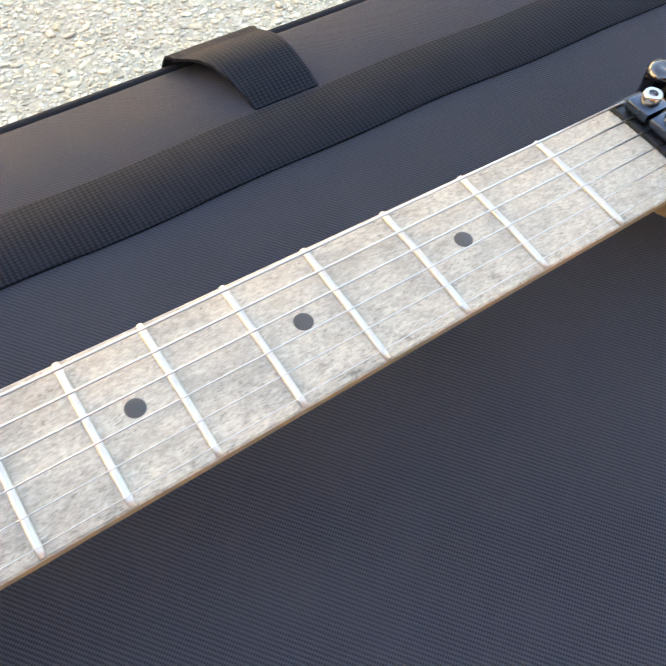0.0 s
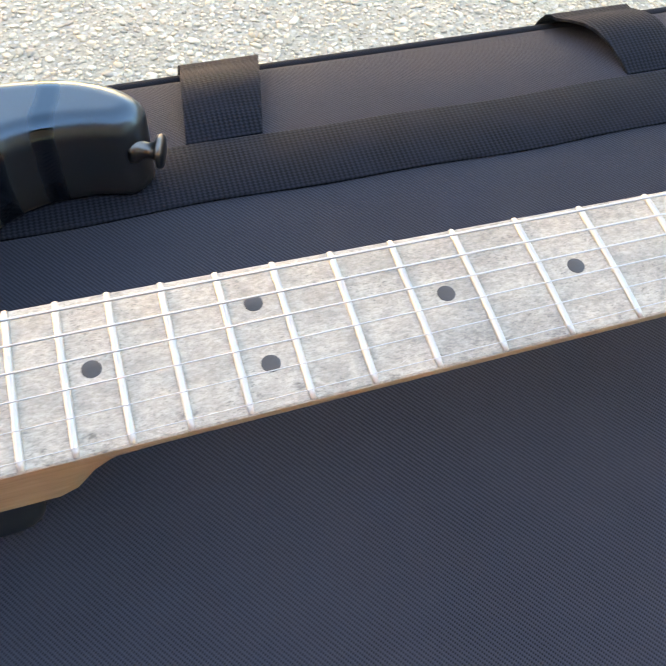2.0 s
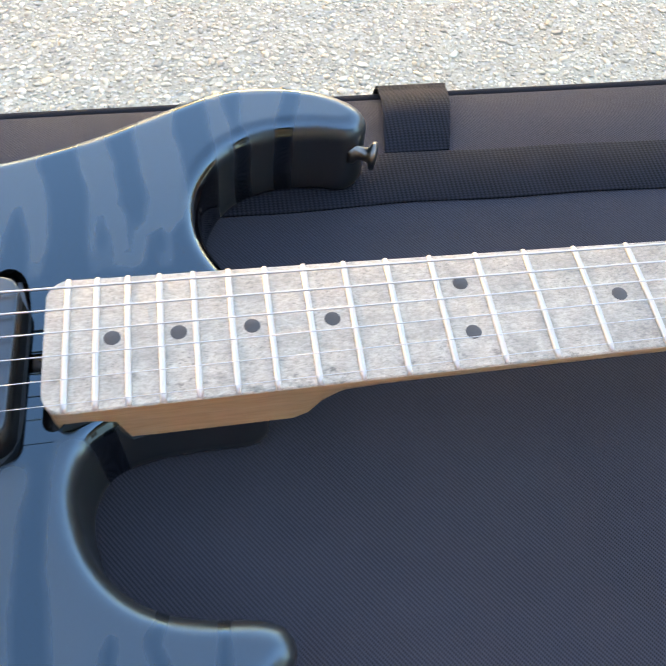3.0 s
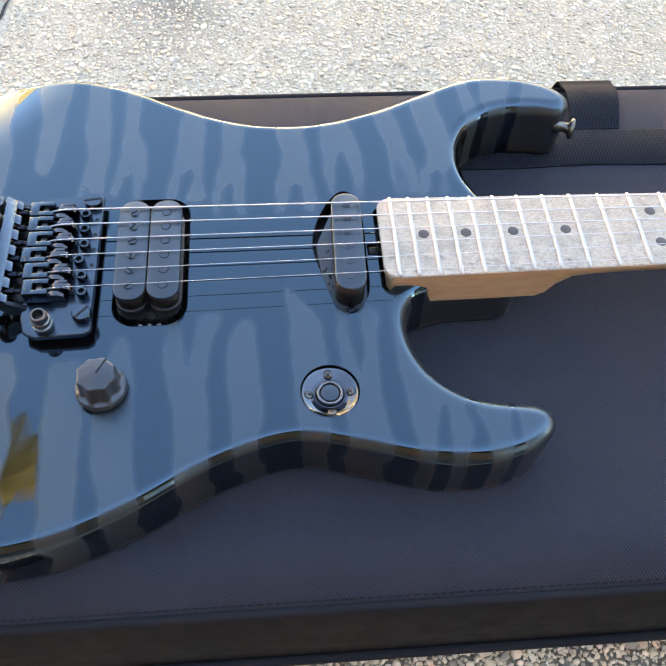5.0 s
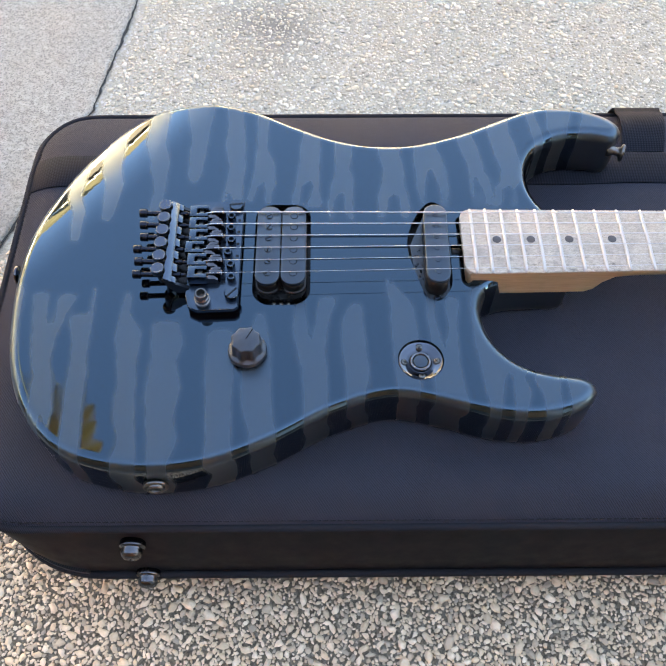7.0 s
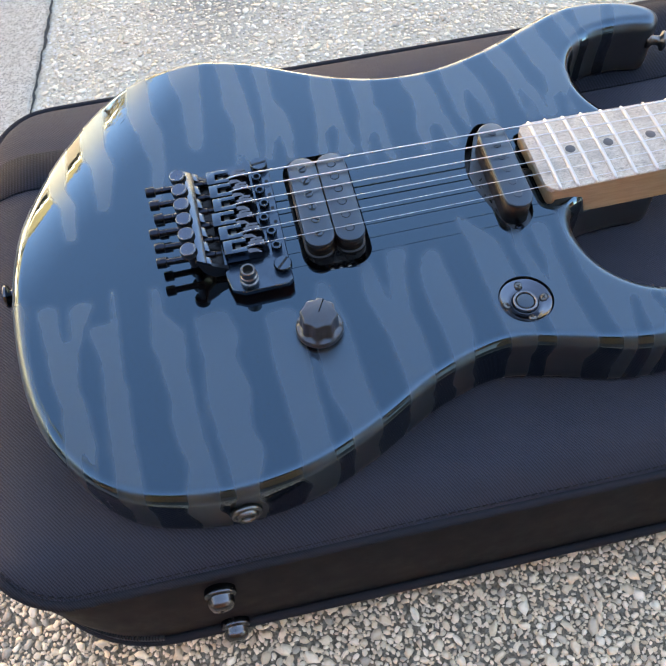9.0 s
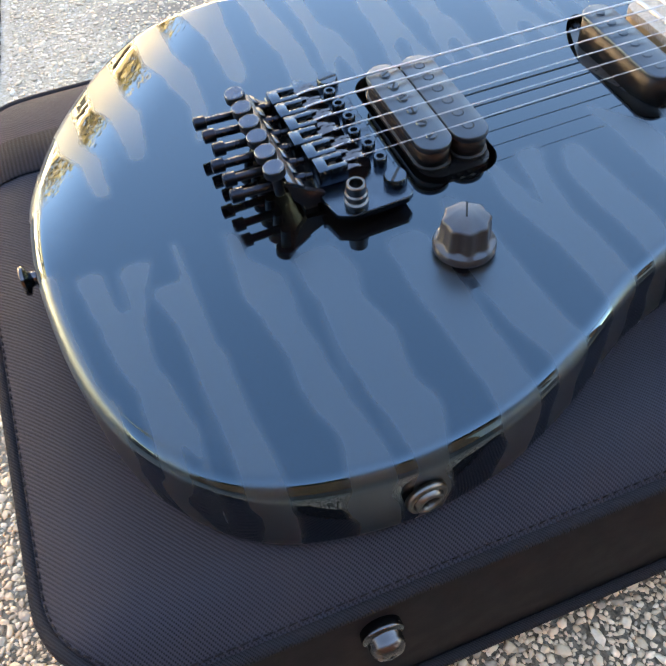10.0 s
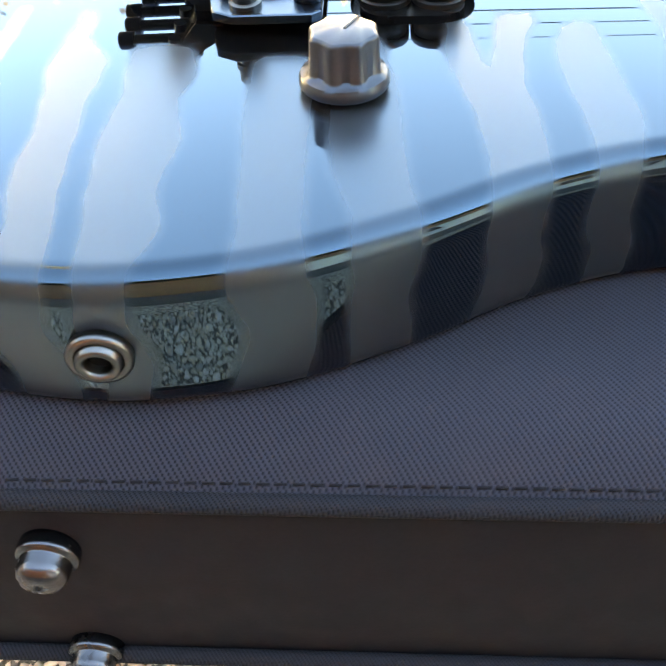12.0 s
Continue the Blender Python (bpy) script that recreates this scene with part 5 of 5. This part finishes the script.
house("house", 3.0, 15.0, 0, 15.0, 7.0, 2.8, 4.2, M_STUCCO, "low cream stucco house across the street in evening sun", (-2.0,))
house("house", -8.6, 6.2, 55, 12.5, 8.0, 3.7, 7.4, M_STUCCO, "tall cream stucco house with dark roof in evening sun", (3.0,))
# unseen; lengthened so that the tuner plate reflects something dark
house("house", 13.0, 7.5, -90, 21.0, 7.0, 3.3, 5.0, M_BRICK, "unseen brown brick house added as a dark reflection on the right", ())
# unseen; added to give the body's left rim a beige reflection
house("house", -10.0, -3.6, 90, 9.0, 7.0, 3.0, 4.6, M_STUCCO, "unseen beige stucco house added for the left rim's reflection", ())
for args in ((-9.5, 24.0, 9.5, 6.0, M_GOLD, 3), (-5.2, 27.0, 11.0, 6.0, M_LEAF, 14), (-2.0, 25.0, 10.0, 5.5, M_GOLD, 4), (1.6, 26.5, 11.0, 6.0, M_LEAF, 15), (6.5, 25.0, 7.0, 5.0, M_LEAF, 5), (13.0, 22.0, 6.0, 5.0, M_LEAF, 6), (21.0, 9.0, 9.0, 6.5, M_LEAF, 7),
             (-19.0, 10.0, 7.0, 5.0, M_LEAF, 8), (-21.0, -3.0, 9.0, 6.5, M_LEAF, 9)):
    tree(*args, "green leafy tree lit by low evening sun" if args[4] is M_LEAF else "tree with yellowed leaves in evening sun")


def palm(x, y, height, fronds):
    """A palm: ringed trunk, arching fronds of narrow leaflets."""
    t = tagged(new("palm_tree"), "tall palm with golden sunlit fronds beside the driveway", "palm")
    t.matrix_basis = pose(x, y, 0)
    rng = random.Random(12)
    bm = bmesh.new()
    n = 30
    loft(bm, [[((0.13 + 0.012 * (i % 2)) * math.cos(2 * math.pi * j / 12), (0.13 + 0.012 * (i % 2)) * math.sin(2 * math.pi * j / 12), height * i / n) for j in range(12)] for i in range(n + 1)])
    part("trunk", bm, M_BARK, t)
    for k in range(fronds):
        az, up, length = 2.4 * k, 0.1 + 0.9 * rng.random(), 1.15 + 0.35 * rng.random()
        out = Vector((math.cos(az), math.sin(az), 0))
        side = Vector((-math.sin(az), math.cos(az), 0))
        verts, faces = [], []
        for i in range(34):
            s = i / 33
            p = out * length * s * (1 - 0.12 * s) + Vector((0, 0, height + up * length * 0.7 * s - length * 0.9 * s * s))
            ln = 0.30 * math.sin(math.pi * (0.08 + 0.9 * s)) ** 0.7
            for sg in (-1, 1):
                q = p + side * sg * ln + out * ln * 0.5 - Vector((0, 0, 0.35 * ln + 0.1 * rng.random() * ln))
                m = len(verts)
                verts += [p - out * 0.016, p + out * 0.016, q + out * 0.008, q - out * 0.004]
                faces.append((m, m + 1, m + 2, m + 3))
        me = bpy.data.meshes.new("frond")
        me.from_pydata(verts, [], faces)
        me.materials.append(M_FROND)
        part("frond", me, None, t)


palm(-4.8, 5.0, 11.8, 15)


def road():
    """Dark asphalt of the street past the driveway."""
    bm = bmesh.new()
    loft(bm, [[(-1.8, y0, z), (60, y0, z), (60, y1, z), (-1.8, y1, z)] for (y0, y1, z) in ((3.2, 11.5, -0.02), (3.2, 11.5, 0.002), (3.22, 11.48, 0.004))])
    tagged(part("road", bm, simple("grey_asphalt", (0.055, 0.053, 0.05), 0.85, amount=0.3, grain=40, bump=0.3), smooth=False), "dark asphalt street past the driveway", "road", kind="structure")


road()


def lawn():
    """Dry grass left of the slab."""
    bm = bmesh.new()
    loft(bm, [[(-40, y0, z), (-3.75 + d, y0, z), (-3.75 + d, y1, z), (-40, y1, z)] for (y0, y1, z, d) in ((-9, 22, -0.02, 0), (-9, 22, 0.012, 0), (-8.98, 21.98, 0.016, -0.02))])
    tagged(part("ground", bm, simple("dry_lawn", (0.06, 0.056, 0.036), 0.95, amount=0.5, grain=60, bump=0.8), smooth=False), "dry yellow-green lawn beside the slab", "lawn", kind="structure")


lawn()


# ---- loose-looking pebbles bedded in the driveway ----
def joint_x(y):
    for (xa, ya), (xb, yb) in zip(JOINT, JOINT[1:]):
        if ya <= y <= yb:
            return xa + (xb - xa) * (y - ya) / (yb - ya)
    return -9.0


def pebbles(near_house, seed, mat, label):
    rng = np.random.default_rng(seed)
    cell, grid, found = 0.012, {}, []

    def place(x0, x1, y0, y1, rlo, rhi, count, gap, tall):
        for x, y, k in zip(rng.uniform(x0, x1, count), rng.uniform(y0, y1, count), rng.random(count)):
            r = rlo + (rhi - rlo) * k * k
            if joint_x(y) + 0.008 > x or (CX0 + 0.04 < x < CX1 - 0.1 and CY0 + 0.04 < y < CY1 - 0.07):
                continue
            i, j = int(x // cell), int(y // cell)
            near = [p for a in (-1, 0, 1) for b in (-1, 0, 1) for p in grid.get((i + a, j + b), ())]
            if any((x - px) ** 2 + (y - py) ** 2 < (gap * (r + pr)) ** 2 for px, py, pr in near):
                continue
            grid.setdefault((i, j), []).append((x, y, r))
            found.append((x, y, r, tall))

    if near_house:
        # coarse stones, washed out and proud
        for area, share in (((-0.40, 0.62, -0.40, -0.13), 1.0), ((-0.40, -0.12, -0.14, 0.20), 0.36)):
            place(*area, 0.0028, 0.0044, int(2200 * share), 0.98, 0.46)
            place(*area, 0.0017, 0.0028, int(22000 * share), 0.94, 0.52)
            place(*area, 0.0009, 0.0017, int(75000 * share), 0.85, 0.62)
    else:
        # finer stones, trodden flat
        for area in ((-0.22, 1.10, 0.10, 0.75), (-0.15, 1.45, 0.70, 1.40)):
            place(*area, 0.0028, 0.0044, 4500, 1.0, 0.34)
            place(*area, 0.0012, 0.0028, 80000, 0.97, 0.34)
    p = np.array(found)
    n = len(p)
    ang = np.arange(7) * 2 * np.pi / 7
    rings = ((0.98, -0.55), (0.93, 0.05), (0.62, 0.42))
    base = np.concatenate([np.stack([k * np.cos(ang + 0.2 * q), k * np.sin(ang + 0.2 * q), np.full(7, h)], 1) for q, (k, h) in enumerate(rings)] + [np.array([[0, 0, 0.53]])])
    nv = len(base)
    wob = 1 + (0.36 if near_house else 0.27) * rng.standard_normal((n, nv, 1)).clip(-1.6, 1.6)
    sx, sy, th = 1 + 0.35 * rng.random(n), 0.72 + 0.25 * rng.random(n), rng.random(n) * 2 * np.pi
    v = base[None] * wob
    v[..., 0] *= (p[:, 2] * sx)[:, None]
    v[..., 1] *= (p[:, 2] * sy)[:, None]
    v[..., 2] *= (p[:, 2] * p[:, 3] * (0.75 + 0.5 * rng.random(n)))[:, None]
    c, s = np.cos(th)[:, None], np.sin(th)[:, None]
    x, y = v[..., 0] * c - v[..., 1] * s + p[:, 0:1], v[..., 0] * s + v[..., 1] * c + p[:, 1:2]
    verts = np.stack([x, y, v[..., 2] + 0.0005], -1).reshape(-1, 3)
    faces = []
    for q in range(2):
        for i in range(7):
            j = (i + 1) % 7
            faces += [(q * 7 + i, q * 7 + j, q * 7 + 7 + j), (q * 7 + i, q * 7 + 7 + j, q * 7 + 7 + i)]
    faces += [(14 + i, 14 + (i + 1) % 7, 21) for i in range(7)]
    f = np.array(faces)
    allf = (f[None] + (np.arange(n) * nv)[:, None, None]).reshape(-1, 3)
    me = bpy.data.meshes.new("gravel")
    me.vertices.add(len(verts))
    me.vertices.foreach_set("co", verts.ravel())
    me.loops.add(allf.size)
    me.loops.foreach_set("vertex_index", allf.ravel().astype(np.int32))
    me.polygons.add(len(allf))
    me.polygons.foreach_set("loop_start", np.arange(0, allf.size, 3, dtype=np.int32))
    me.update(calc_edges=True)
    me.materials.append(mat)
    ob = new("gravel", me)
    tagged(ob, label, "gravel", kind="stuff")


pebbles(True, 7, M_STONE, "coarse cream and tan pebbles bedded along the house side")
pebbles(False, 8, M_PEBBLE, "fine rounded beige and grey pebbles bedded in the concrete")
